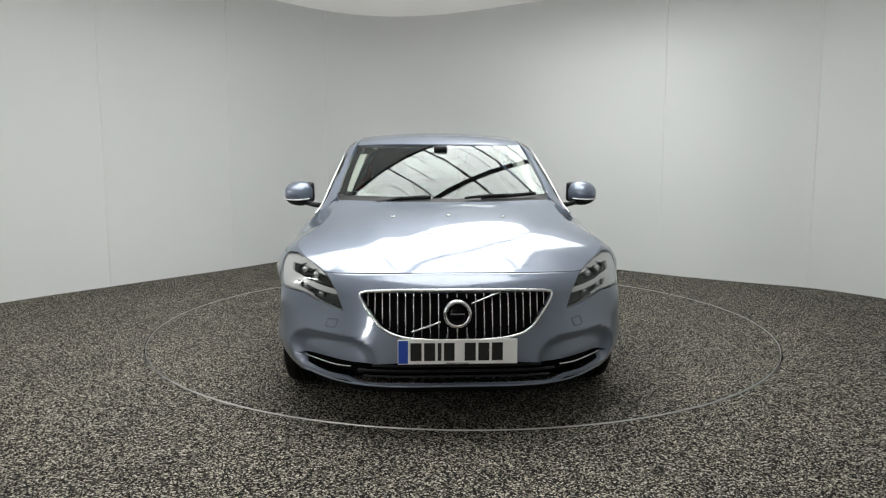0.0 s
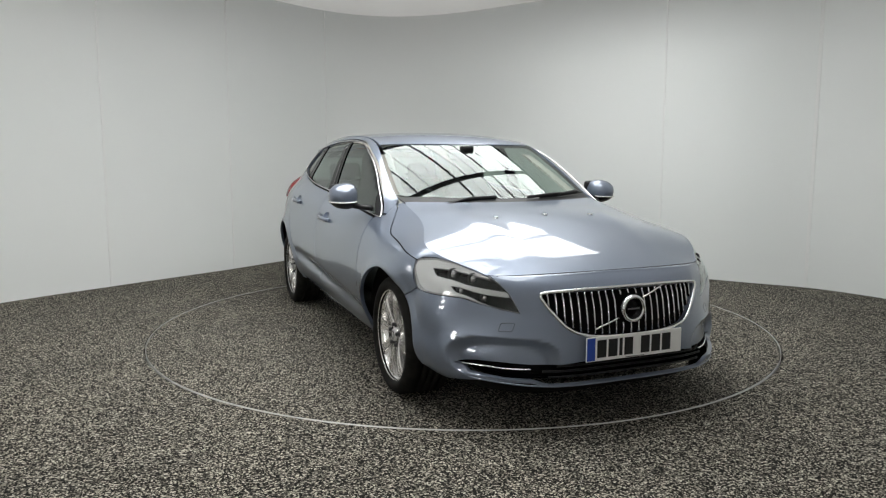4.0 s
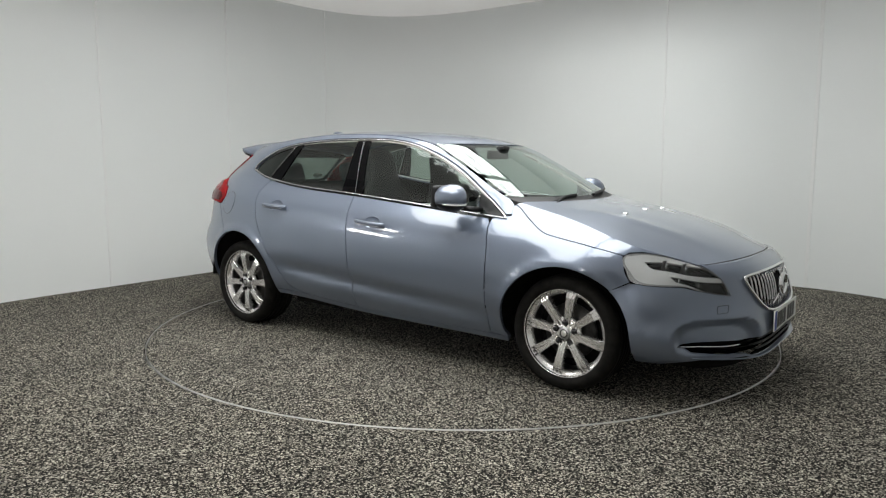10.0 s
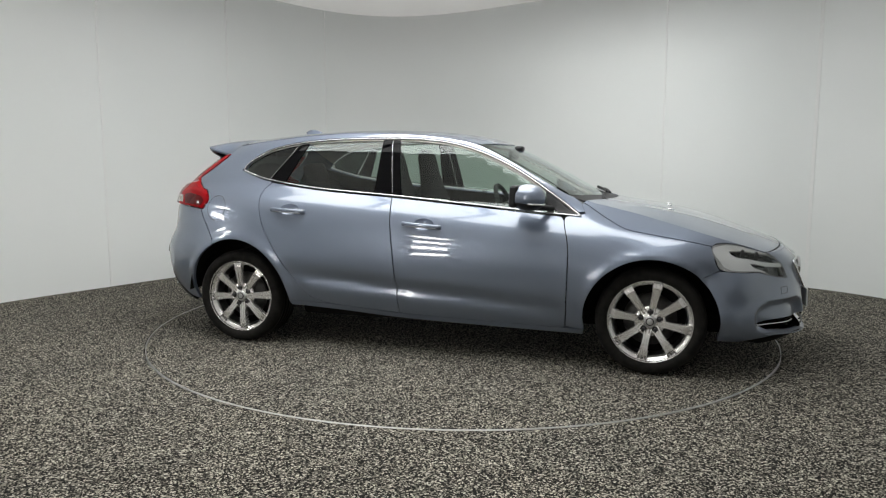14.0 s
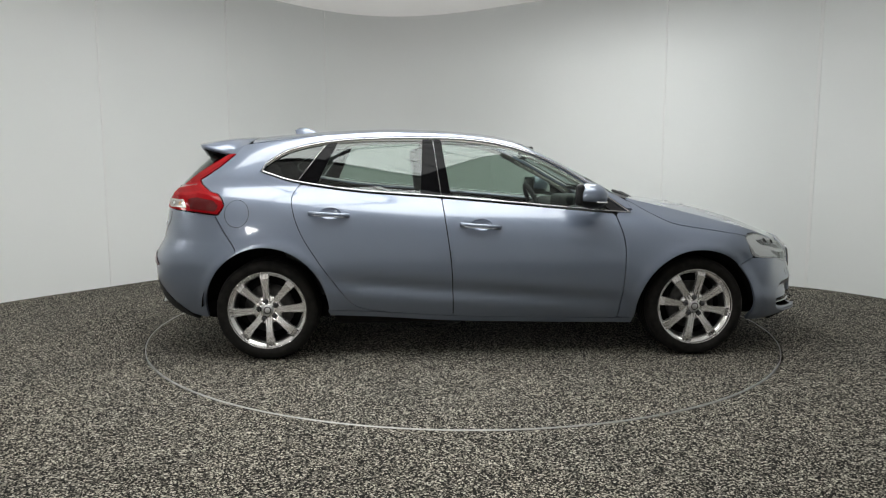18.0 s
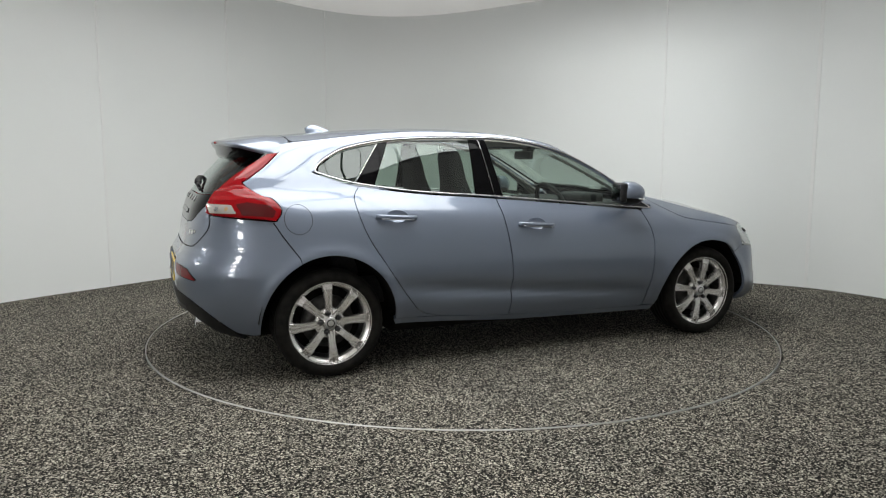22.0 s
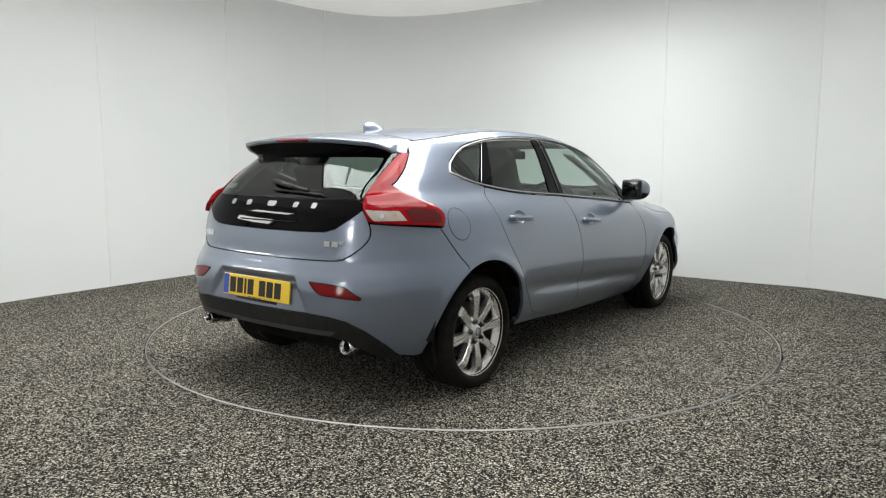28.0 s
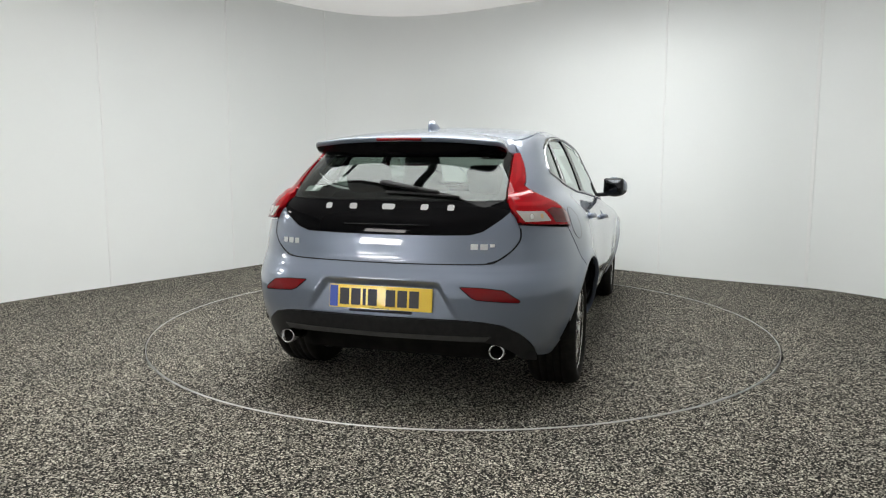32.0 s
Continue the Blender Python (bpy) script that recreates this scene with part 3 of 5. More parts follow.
def skin(poly, mapper, step=0.03, depth=0.012, lift=0.0, holes=(), flip=False, edge=None, dish=None):
    """A shell cut to an outline, laid on the skin by mapper(a, b) -> points, with its edges turned in."""
    edge = edge or step
    loops = [dense(poly, edge)] + [dense(h, edge) for h in holes]
    verts, edges = [], []
    for lp in loops:
        o = len(verts)
        verts += lp
        edges += [(o + i, o + (i + 1) % len(lp)) for i in range(len(lp))]
    arr = np.array(verts)
    lo, hi = arr.min(0), arr.max(0)
    gx, gy = np.meshgrid(np.arange(lo[0] + step / 2, hi[0], step), np.arange(lo[1] + step / 2, hi[1], step))
    g = np.stack([gx.ravel(), gy.ravel()], -1)
    ok = inside(loops[0], g)
    for h in loops[1:]:
        ok &= ~inside(h, g)
    g = g[ok]
    if len(g):
        near = np.full(len(g), 9.0)
        for s in range(0, len(arr), 200):
            near = np.minimum(near, np.sqrt(((g[:, None] - arr[None, s:s + 200]) ** 2).sum(-1)).min(1))
        g = g[near > 0.45 * min(step, edge)]
    allv = [Vector((float(a), float(b))) for a, b in verts] + [Vector((float(a), float(b))) for a, b in g]
    ov, _, of, *_ = delaunay_2d_cdt(allv, edges, [], 0, 1e-6)
    pts = np.array([(v.x, v.y) for v in ov])
    tri = np.array([f for f in of])
    cen = pts[tri].mean(1)
    ok = inside(loops[0], cen)
    for h in loops[1:]:
        ok &= ~inside(h, cen)
    tri = tri[ok]
    e = 1.5e-3
    a, b = pts[:, 0], pts[:, 1]
    P = mapper(a, b)
    du, dv = mapper(a + e, b) - mapper(a - e, b), mapper(a, b + e) - mapper(a, b - e)
    N = np.cross(du, dv)
    N /= np.linalg.norm(N, axis=1, keepdims=True) + 1e-12
    # outward: away from the car's inner axis
    out = P - np.stack([P[:, 0] * 0.8, P[:, 1] * 0, np.full(len(P), 0.6)], -1)
    if (N * out).sum() < 0:
        N = -N
    fair = N
    if dish is not None:
        def sunk(u, v):
            return mapper(u, v) - N * dish(u, v)[:, None]
        h = 2e-3
        fair = np.cross(sunk(a + h, b) - sunk(a - h, b), sunk(a, b + h) - sunk(a, b - h))
        fair /= np.linalg.norm(fair, axis=1, keepdims=True) + 1e-12
        fair = fair * np.where((fair * N).sum(1, keepdims=True) < 0, -1, 1)
        P = P - N * dish(a, b)[:, None]
    P = P + N * lift
    bm = bmesh.new()
    lay = bm.verts.layers.float_vector.new("fair")
    vs = [bm.verts.new(p) for p in P]
    for v, n in zip(vs, fair):
        v[lay] = n * ((1, -1, 1) if flip else (1, 1, 1))
    count = {}
    for t in tri:
        i, j, k = (int(q) for q in t)
        if np.dot(np.cross(P[j] - P[i], P[k] - P[i]), N[i]) < 0:
            j, k = k, j
        try:
            bm.faces.new((vs[i], vs[j], vs[k]))
        except ValueError:
            continue
        for q in ((i, j), (j, k), (k, i)):
            key = (min(q), max(q))
            count[key] = None if key in count else q
    if depth:
        rim_t, rim_b = {}, {}
        for q in count.values():
            if q is None:
                continue
            for i in q:
                if i not in rim_t:
                    rim_t[i] = bm.verts.new(P[i])
                    rim_b[i] = bm.verts.new(P[i] - N[i] * depth)
            i, j = q
            bm.faces.new((rim_t[j], rim_t[i], rim_b[i], rim_b[j]))
    loose = [v for v in bm.verts if not v.link_faces]
    bmesh.ops.delete(bm, geom=loose, context="VERTS")
    if flip:
        bmesh.ops.scale(bm, vec=(1, -1, 1), verts=bm.verts)
        bmesh.ops.reverse_faces(bm, faces=bm.faces)
    return bm


def strip_on(line, mapper, radius, lift=0.0, flip=False, seg=6, flat=1.0, closed=False):
    """A thin bar lying on the skin along a line."""
    arr = np.array(line, float)
    e = 1e-4
    a, b = arr[:, 0], arr[:, 1]
    P = mapper(a, b)
    N = np.cross(mapper(a + e, b) - mapper(a - e, b), mapper(a, b + e) - mapper(a, b - e))
    N /= np.linalg.norm(N, axis=1, keepdims=True) + 1e-12
    out = P - np.stack([P[:, 0] * 0.8, P[:, 1] * 0, np.full(len(P), 0.6)], -1)
    if (N * out).sum() < 0:
        N = -N
    P = P + N * lift
    bm = tube([tuple(p) for p in P], radius, seg, closed, flat)
    if flip:
        bmesh.ops.scale(bm, vec=(1, -1, 1), verts=bm.verts)
        bmesh.ops.reverse_faces(bm, faces=bm.faces)
    return bm


def arc(cx, cz, rx, rz, a0, a1, n=22):
    return [(cx + rx * math.cos(radians(a0 + (a1 - a0) * k / n)), cz + rz * math.sin(radians(a0 + (a1 - a0) * k / n))) for k in range(n + 1)]


def front_map(v, z):
    return wrap_point(v, z, False)


def rear_map(v, z):
    return wrap_point(v, z, True)


def both(half):
    """A half outline from centre top round to centre bottom, mirrored to the whole."""
    return list(half) + [(-a, b) for a, b in reversed(half) if abs(a) > 1e-6]


HUB_F, HUB_R, HUB_Z = 1.316, -1.316, 0.308
GAP = 0.0030

# side outlines in x, z
SEAM_F = sm([(0.905, 0.900), (0.822, 0.880), (0.846, 0.756), (0.856, 0.654), (0.850, 0.45), (0.838, 0.240)])
SEAM_B = sm([(-0.258, 0.985), (-0.234, 0.814), (-0.206, 0.607), (-0.194, 0.42), (-0.190, 0.262)])
SEAM_R = sm([(-1.105, 1.072), (-1.160, 0.985), (-1.114, 0.807), (-1.012, 0.633), (-0.857, 0.412), (-0.770, 0.328), (-0.628, 0.293)])
BONNET_SEAM = sm([(0.915, 0.962), (0.955, 0.943), (1.0, 0.914), (1.07, 0.874), (1.165, 0.828), (1.27, 0.806), (1.41, 0.785), (1.55, 0.763), (1.628, 0.746)])
WIN_LOW = sm([(-1.352, 1.142), (-1.255, 1.111), (-1.125, 1.078), (-0.771, 1.028), (-0.263, 0.990), (0.271, 0.944), (0.611, 0.913), (0.912, 0.888)])
WIN_TOP = sm([(-1.352, 1.142), (-1.335, 1.178), (-1.276, 1.222), (-1.164, 1.276), (-0.943, 1.321), (-0.653, 1.342), (-0.295, 1.345), (-0.083, 1.336), (0.129, 1.304), (0.339, 1.237), (0.549, 1.133), (0.760, 0.995), (0.912, 0.888)])
SILL = sm([(-0.945, 0.306), (-0.628, 0.290), (-0.190, 0.258), (0.28, 0.243), (0.838, 0.230), (0.940, 0.226)])


def low_at(x):
    return float(np.interp(x, [p[0] for p in WIN_LOW], [p[1] for p in WIN_LOW]))


def top_at(x):
    return float(np.interp(x, [p[0] for p in WIN_TOP], [p[1] for p in WIN_TOP]))


def sill_at(x):
    return float(np.interp(x, [p[0] for p in SILL], [p[1] for p in SILL]))


# ---------------- the car ----------------
def make_car():
    car = thing("car", "slate-blue metallic five-door hatchback standing on the turntable", "car")

    def piece(name, bm, mat, label="", parent=None, smooth=True):
        ob = part(name, bm, mat, parent or car, label, smooth)
        if parent is None:
            ob.location = (-CX, -CY, 0)
        return ob

    # ---- bonnet, roof, glass on top ----
    hood_front = []
    for y in np.linspace(-0.545, 0.545, 33):
        hood_front.append((hood_x(y), float(y)))
    hood_side = [(x, float(crest_y(x))) for x in np.linspace(1.92, 0.96, 30)]
    hood_back = [(1.075 - 0.145 * (abs(y) / 0.62) ** 2, float(y)) for y in np.linspace(0.625, -0.625, 25)]
    hood = hood_front + hood_side + hood_back + [(x, -y) for x, y in reversed(hood_side)]
    h = piece("bonnet", skin(hood, top_point, 0.025, 0.016, edge=0.018), MAT_PAINT)
    flank_poly = BONNET_SEAM + [(1.645, 0.759), (1.70, 0.762), (1.78, 0.746), (1.83, 0.732), (1.875, 0.716), (1.91, 0.703)] + [(x, float(CREST(x))) for x in np.linspace(1.915, 0.93, 40)]
    for flip in (False, True):
        part("bonnet_flank", skin(flank_poly, side_map, 0.022, 0.004, 0.0, flip=flip, edge=0.018), MAT_PAINT, h)
    for y in (-0.295, 0.0, 0.295):
        p = top_point(1.41, y)
        bm = rounded_box((-0.016, -0.010, -0.004), (0.014, 0.010, 0.008), 0.004, 2, Matrix.Translation(p.tolist()))
        part("washer_nozzle", bm, MAT_CHROME, h, "small bright washer jet")
    cowl = [(1.072 - 0.145 * (abs(y) / 0.62) ** 2, float(y)) for y in np.linspace(-0.625, 0.625, 25)] + [(0.985 - 0.15 * (abs(y) / 0.62) ** 2, float(y)) for y in np.linspace(0.645, -0.645, 25)]
    piece("cowl_panel", skin(cowl, top_point, 0.03, 0.01, -0.006), MAT_BLACK)
    wl = [(0.992 - 0.15 * (abs(y) / 0.62) ** 2, float(y)) for y in np.linspace(-0.655, 0.655, 27)]
    wside = [(x, float(crest_y(x)) - 0.012) for x in np.linspace(0.82, 0.29, 22)]
    wt = [(0.345 - 0.09 * (abs(y) / 0.55) ** 2, float(y)) for y in np.linspace(0.555, -0.555, 25)]
    screen = wl + wside + wt + [(x, -y) for x, y in reversed(wside)]
    ws = piece("windscreen", skin(screen, screen_point, 0.035, 0.0, -0.003, edge=0.025), MAT_SCREEN, "clear windscreen")
    # black border of the screen
    inner = grow(screen, -0.035)
    part("frit_band", skin(screen, screen_point, 0.03, 0.0, -0.006, holes=[inner], edge=0.025), MAT_GLOSSBLACK, ws)
    # pale trim on the inner side of the screen pillars
    for s in (1, -1):
        trim = [(x, s * (0.690 - 0.172 * (0.852 - x) - 0.030)) for x in np.linspace(0.86, 0.30, 14)] + [(x, s * (0.690 - 0.172 * (0.852 - x) - 0.095)) for x in np.linspace(0.30, 0.86, 14)]
        part("pillar_trim", skin(trim, screen_point, 0.04, 0.012, -0.052), MAT_LINER, ws, "pale inner pillar trim")
    roof_front = [(x - 0.004, y) for x, y in wt[::-1]]
    rside = [(x, float(crest_y(x)) - 0.002) for x in np.linspace(0.24, -1.44, 46)]
    roof = roof_front + rside + [(-1.452, y) for y in np.linspace(float(crest_y(-1.44)), -float(crest_y(-1.44)), 21)][1:-1] + [(x, -y) for x, y in reversed(rside)]
    rf = piece("roof", skin(grow(roof, -0.002), top_point, 0.04, 0.015, edge=0.03), MAT_PAINT)

    # ---- flanks ----
    for flip in (False, True):
        flank(car, piece, flip)
    nose(car, piece)
    tail(car, piece)
    glasshouse(car, piece)
    wheels(car, piece)
    underside(car, piece)
    cabin(car, piece)
    return car


def side_map(a, b):
    return side_point(a, b)


# outer edge of the tail lamp round the tail, and the seam from its lower corner to the wheel arch
LAMP_EDGE = sm([(0.866, 1.250), (0.832, 1.171), (0.775, 1.104), (0.762, 1.083), (0.916, 1.019), (0.985, 1.004), (1.058, 0.945), (1.038, 0.885)], 3)
HIP_SEAM = sm([(-1.612, 0.882), (-1.56, 0.795), (-1.486, 0.690)], 6)


def flank(car, piece, flip):
    # front wing
    seam = [(x, z - 0.001) for x, z in reversed(BONNET_SEAM)]
    wing = SEAM_F[4:] + [(0.930, 0.226)] + arc(HUB_F, 0.305, 0.372, 0.362, 192, 46, 26) + [(1.672, 0.616), (1.650, 0.655), (1.637, 0.70), (1.624, 0.738)] + seam + [(0.905, 0.955), (0.93, 0.905)]
    piece("front_wing", skin(grow(wing, -GAP), side_map, 0.03, 0.02, flip=flip, edge=0.02), MAT_PAINT)
    # front door
    low = [(x, low_at(x) - 0.010) for x in np.linspace(-0.255, 0.80, 22)]
    door = low + [p for p in SEAM_F if p[1] < 0.875] + [(x, sill_at(x)) for x in np.linspace(0.82, -0.17, 20)] + [p for p in reversed(SEAM_B)][:-1]
    fd = piece("front_door", skin(grow(door, -GAP), side_map, 0.032, 0.02, holes=[bowl_outline(*(-0.150, 0.092, 0.823, 0.806))], flip=flip, edge=0.02), MAT_PAINT)
    low = [(x, low_at(x) - 0.010) for x in np.linspace(-1.09, -0.262, 18)]
    door = low + SEAM_B[1:] + [(x, sill_at(x) + 0.001) for x in np.linspace(-0.21, -0.60, 8)] + [p for p in reversed(SEAM_R)][:-1]
    rd = piece("rear_door", skin(grow(door, -GAP), side_map, 0.032, 0.02, holes=[bowl_outline(*(-1.052, -0.815, 0.893, 0.879))], flip=flip, edge=0.02), MAT_PAINT)
    for door, x0, x1, z0, z1 in ((fd, -0.150, 0.092, 0.823, 0.806), (rd, -1.052, -0.815, 0.893, 0.879)):
        handle(door, x0, x1, z0, z1, flip)
    # one-piece body side: quarter panel, roof rail, screen pillar
    rear = [(-1.500, 1.295)] + [(float(wrap_point(v + 0.004, z, True)[0]), z) for v, z in LAMP_EDGE] + HIP_SEAM
    body = ([(-0.943, 0.306), (-0.80, 0.302), (-0.70, 0.298)] + [p for p in reversed(SEAM_R) if p[0] < -0.665 and p[1] < 1.06] + [(x, low_at(x) - 0.008) for x in np.linspace(-1.115, -1.345, 9)]
            + [(-1.368, 1.144)] + [(x, top_at(x) + 0.011) for x in np.concatenate([np.linspace(-1.352, -1.1, 12), np.linspace(-1.05, 0.895, 54)])]
            + [(0.93, 0.912), (0.905, 0.962)] + [(x, float(CREST(x)) - 0.002) for x in np.linspace(0.86, -1.47, 70)] + rear
            + arc(HUB_R, 0.300, 0.374, 0.396, 116, 4, 26))
    bs = piece("body_side", skin(grow(body, -GAP / 2), side_map, 0.03, 0.02, flip=flip, edge=0.02), MAT_PAINT)
    fuel = [(-1.481 + 0.072 * math.cos(a), 0.893 + 0.078 * math.sin(a)) for a in np.linspace(0, 2 * math.pi, 33)[:-1]]
    if not flip:
        ring = [(-1.481 + 0.0735 * math.cos(a), 0.893 + 0.0795 * math.sin(a)) for a in np.linspace(0, 2 * math.pi, 49)[:-1]]
        part("fuel_flap", skin(fuel, side_map, 0.02, 0.0, 0.0012), MAT_PAINT, bs)
        part("flap_gap", strip_on(ring, side_map, 0.0016, 0.0, closed=True), MAT_BLACK, bs)
    # sill
    sill = [(x, sill_at(x) - 0.004) for x in np.linspace(-0.950, 0.944, 32)] + [(x, sill_at(x) - 0.036) for x in np.linspace(0.935, -0.935, 20)]
    piece("sill", skin(sill, side_map, 0.03, 0.03, -0.004, flip=flip, edge=0.02), MAT_PAINT)
    # bright frame round the side windows
    outline = WIN_LOW + WIN_TOP[::-1][1:-1]
    piece("window_trim", strip_on(dense(outline, 0.03), side_map, 0.0052, 0.003, flip=flip, closed=True, flat=1.0), MAT_TRIM, "bright chrome window surround")
    # panes and pillars
    def pane(name, poly, mat, lift, label=""):
        return piece(name, skin(rounded(poly, 0.02), side_map, 0.05, 0.0, lift, flip=flip, edge=0.025), mat, label)
    def strip_poly(xs_low, xs_top, n=10):
        lo = [(x, low_at(x) + 0.006) for x in np.linspace(*xs_low, n)]
        hi = [(x, top_at(x) - 0.006) for x in np.linspace(*xs_top, n)]
        return lo + hi[::-1]
    pane("front_window", strip_poly((-0.20, 0.84), (-0.258, 0.80), 18), MAT_GLASS, -0.010)
    pane("rear_window", strip_poly((-1.02, -0.385), (-0.90, -0.372), 12), MAT_GLASS, -0.010)
    quarter = [(x, low_at(x) + 0.006) for x in np.linspace(-1.33, -1.14, 6)] + [(x, top_at(x) - 0.006) for x in np.linspace(-0.965, -1.33, 12)]
    piece("quarter_window", skin(quarter, side_map, 0.05, 0.0, -0.010, flip=flip, edge=0.025), MAT_QUARTER)
    piece("door_pillar", skin(strip_poly((-0.385, -0.262), (-0.372, -0.312), 4), side_map, 0.03, 0.01, -0.004, flip=flip), MAT_GLOSSBLACK, "gloss black door pillar cover")
    piece("door_pillar", skin(strip_poly((-0.256, -0.20), (-0.306, -0.258), 4), side_map, 0.03, 0.01, -0.004, flip=flip), MAT_GLOSSBLACK, "gloss black door pillar cover")
    rear_p = [(-1.135, low_at(-1.135) + 0.006), (-1.02, low_at(-1.02) + 0.006), (-0.90, top_at(-0.90) - 0.006), (-0.96, top_at(-0.96) - 0.006)]
    piece("door_pillar", skin(rear_p, side_map, 0.03, 0.01, -0.005, flip=flip), MAT_GLOSSBLACK, "gloss black door pillar cover")
    for name_, line in (("divider_strip", [(-1.132, low_at(-1.132) + 0.004), (-0.962, top_at(-0.962) - 0.004)]), ("pillar_edge", [(-0.259, low_at(-0.259) + 0.004), (-0.309, top_at(-0.309) - 0.004)])):
        bar = dense(line, 0.03, closed=False)
        piece(name_, strip_on(bar, side_map, 0.0017 if name_ == "divider_strip" else 0.0012, 0.001, flip=flip), MAT_TRIM, "thin bright upright window strip")
    sail = [(0.80, low_at(0.80) + 0.004), (0.895, low_at(0.895) + 0.005), (0.78, top_at(0.78) - 0.006), (0.70, top_at(0.70) - 0.005), (0.71, low_at(0.71) + 0.05)]
    piece("mirror_sail", skin(sail, side_map, 0.03, 0.01, -0.003, flip=flip), MAT_BLACK)


BOWL_X, BOWL_Z = 0.064, 0.034


def bowl_outline(x0, x1, z0, z1, k=1.0):
    xm, zm = (x0 + x1) / 2 + 0.008, (z0 + z1) / 2 + 0.010
    return [(xm + k * BOWL_X * math.cos(a), zm + k * BOWL_Z * math.sin(a)) for a in np.linspace(0, 2 * math.pi, 29)[:-1]]


def handle(door, x0, x1, z0, z1, flip):
    xm, zm = (x0 + x1) / 2 + 0.008, (z0 + z1) / 2 + 0.010

    def dish(a, b):
        r2 = ((a - xm) / BOWL_X) ** 2 + ((b - zm) / BOWL_Z) ** 2
        return 0.018 * np.clip(1 - r2, 0, 1) ** 0.6

    part("handle_bowl", skin(bowl_outline(x0, x1, z0, z1), side_map, 0.011, 0.0, 0.0, flip=flip, dish=dish), MAT_PAINT, door, "scooped handle recess")
    pts, low = [], []
    for t in np.linspace(0, 1, 13):
        x, z = x0 + (x1 - x0) * t, z0 + (z1 - z0) * t
        p = side_point(x, z)
        off = 0.004 + 0.024 * math.sin(math.pi * t) ** 0.45
        pts.append((float(p[0]), float(p[1]) - off, float(p[2]) + 0.004))
        low.append((float(p[0]), float(p[1]) - off - 0.010, float(p[2]) - 0.006))
    bm = tube(pts, 0.0105, 10, flat=1.35)
    tr = tube(low[1:-1], 0.0030, 8)
    for k in (bm, tr):
        if flip:
            bmesh.ops.scale(k, vec=(1, -1, 1), verts=k.verts)
            bmesh.ops.reverse_faces(k, faces=k.faces)
    part("door_handle", bm, MAT_PAINT, door)
    part("handle_trim", tr, MAT_DARKSATIN, door, "slim satin handle strip")



def fx(x, z):
    return (v_of_x(x, z, False), z)


def rx(x, z):
    return (v_of_x(x, z, True), z)


def step01(t):
    t = np.clip(t, 0, 1)
    return t * t * (3 - 2 * t)


def hood_x(y):
    """Line of the bonnet's front shut edge."""
    return 2.060 - 0.108 * (abs(float(y)) / 0.55) ** 2.4


def lead_z(y):
    """Height of the bumper's upper edge under the bonnet's front edge."""
    return float(top_point(hood_x(y), abs(y))[2]) - 0.006


def move(bm, m):
    bmesh.ops.transform(bm, matrix=m, verts=bm.verts)
    return bm


LAMP = sm([fx(1.629, 0.738), (0.905, 0.752), (0.831, 0.756), (0.720, 0.740), (0.622, 0.713), (0.565, 0.685), (0.532, 0.634), (0.516, 0.574), (0.505, 0.547), (0.589, 0.560), (0.676, 0.581), (0.728, 0.599), (0.905, 0.611), fx(1.668, 0.630), fx(1.645, 0.685)], 4, True)
GRILLE = [(0.0, 0.642), (0.20, 0.641), (0.345, 0.634), (0.388, 0.628), (0.398, 0.612), (0.383, 0.570), (0.345, 0.528), (0.295, 0.487), (0.235, 0.459), (0.165, 0.443), (0.08, 0.436), (0.0, 0.434)]
INTAKE = [(0.000, 0.334), (0.156, 0.333), (0.290, 0.322), (0.395, 0.322), (0.530, 0.324), (0.659, 0.320), (0.757, 0.300), (0.690, 0.268), (0.530, 0.258), (0.392, 0.262), (0.287, 0.236), (0.000, 0.234)]


def scoop(a, b):
    """Hollow in the bumper round each side of the lower intake."""
    mid = 0.515 + 0.30 * (np.clip(b, 0.26, 0.44) - 0.34)
    r = (np.abs(np.abs(a) - mid) / 0.275) ** 3 + (np.abs(b - 0.290) / 0.150) ** 3
    return 0.046 * step01((1 - r) / 0.58) * step01((b - 0.262) / 0.03)


def plate(name, piece, x, z0, z1, mat, face, groups, tilt=0.0):
    """A number plate whose characters are plain bars."""
    zc, hgt = (z0 + z1) / 2, z1 - z0
    m = Matrix.Translation((x, 0, zc)) @ Matrix.Rotation(tilt, 4, "Y")
    s = 1 if face > 0 else -1
    pl = piece("number_plate", rounded_box((-0.004, -0.260, -hgt / 2), (0.004, 0.260, hgt / 2), 0.003, 2, m), mat, name, smooth=False)
    xo = 0.0045 * s
    bl = -0.2575 if s > 0 else 0.2575  # band at the reader's left
    bm = bmesh.new()
    lo, hi = sorted((bl, bl + 0.042 * (1 if bl < 0 else -1)))
    box(bm, (min(xo, 0), lo, -hgt / 2 + 0.004), (max(xo, 0), hi, hgt / 2 - 0.004), m)
    part("blue_band", bm, MAT_BLUEBAND, pl, "blue band", False)
    y = -0.205
    for w in groups:
        if w is None:
            y += 0.033
            continue
        bm = bmesh.new()
        a, b = (y, y + w) if s > 0 else (-y - w, -y)
        box(bm, (min(xo * 1.15, 0), a, -0.0395), (max(xo * 1.15, 0), b, 0.0395), m)
        part("bar", bm, MAT_INK, pl, "black bar", False)
        y += w + 0.011
    bm = bmesh.new()
    box(bm, (min(xo * 1.1, 0), -0.05, -hgt / 2 + 0.003), (max(xo * 1.1, 0), 0.05, -hgt / 2 + 0.006), m)
    part("bar", bm, MAT_INK, pl, "thin dark bar", False)
    return pl


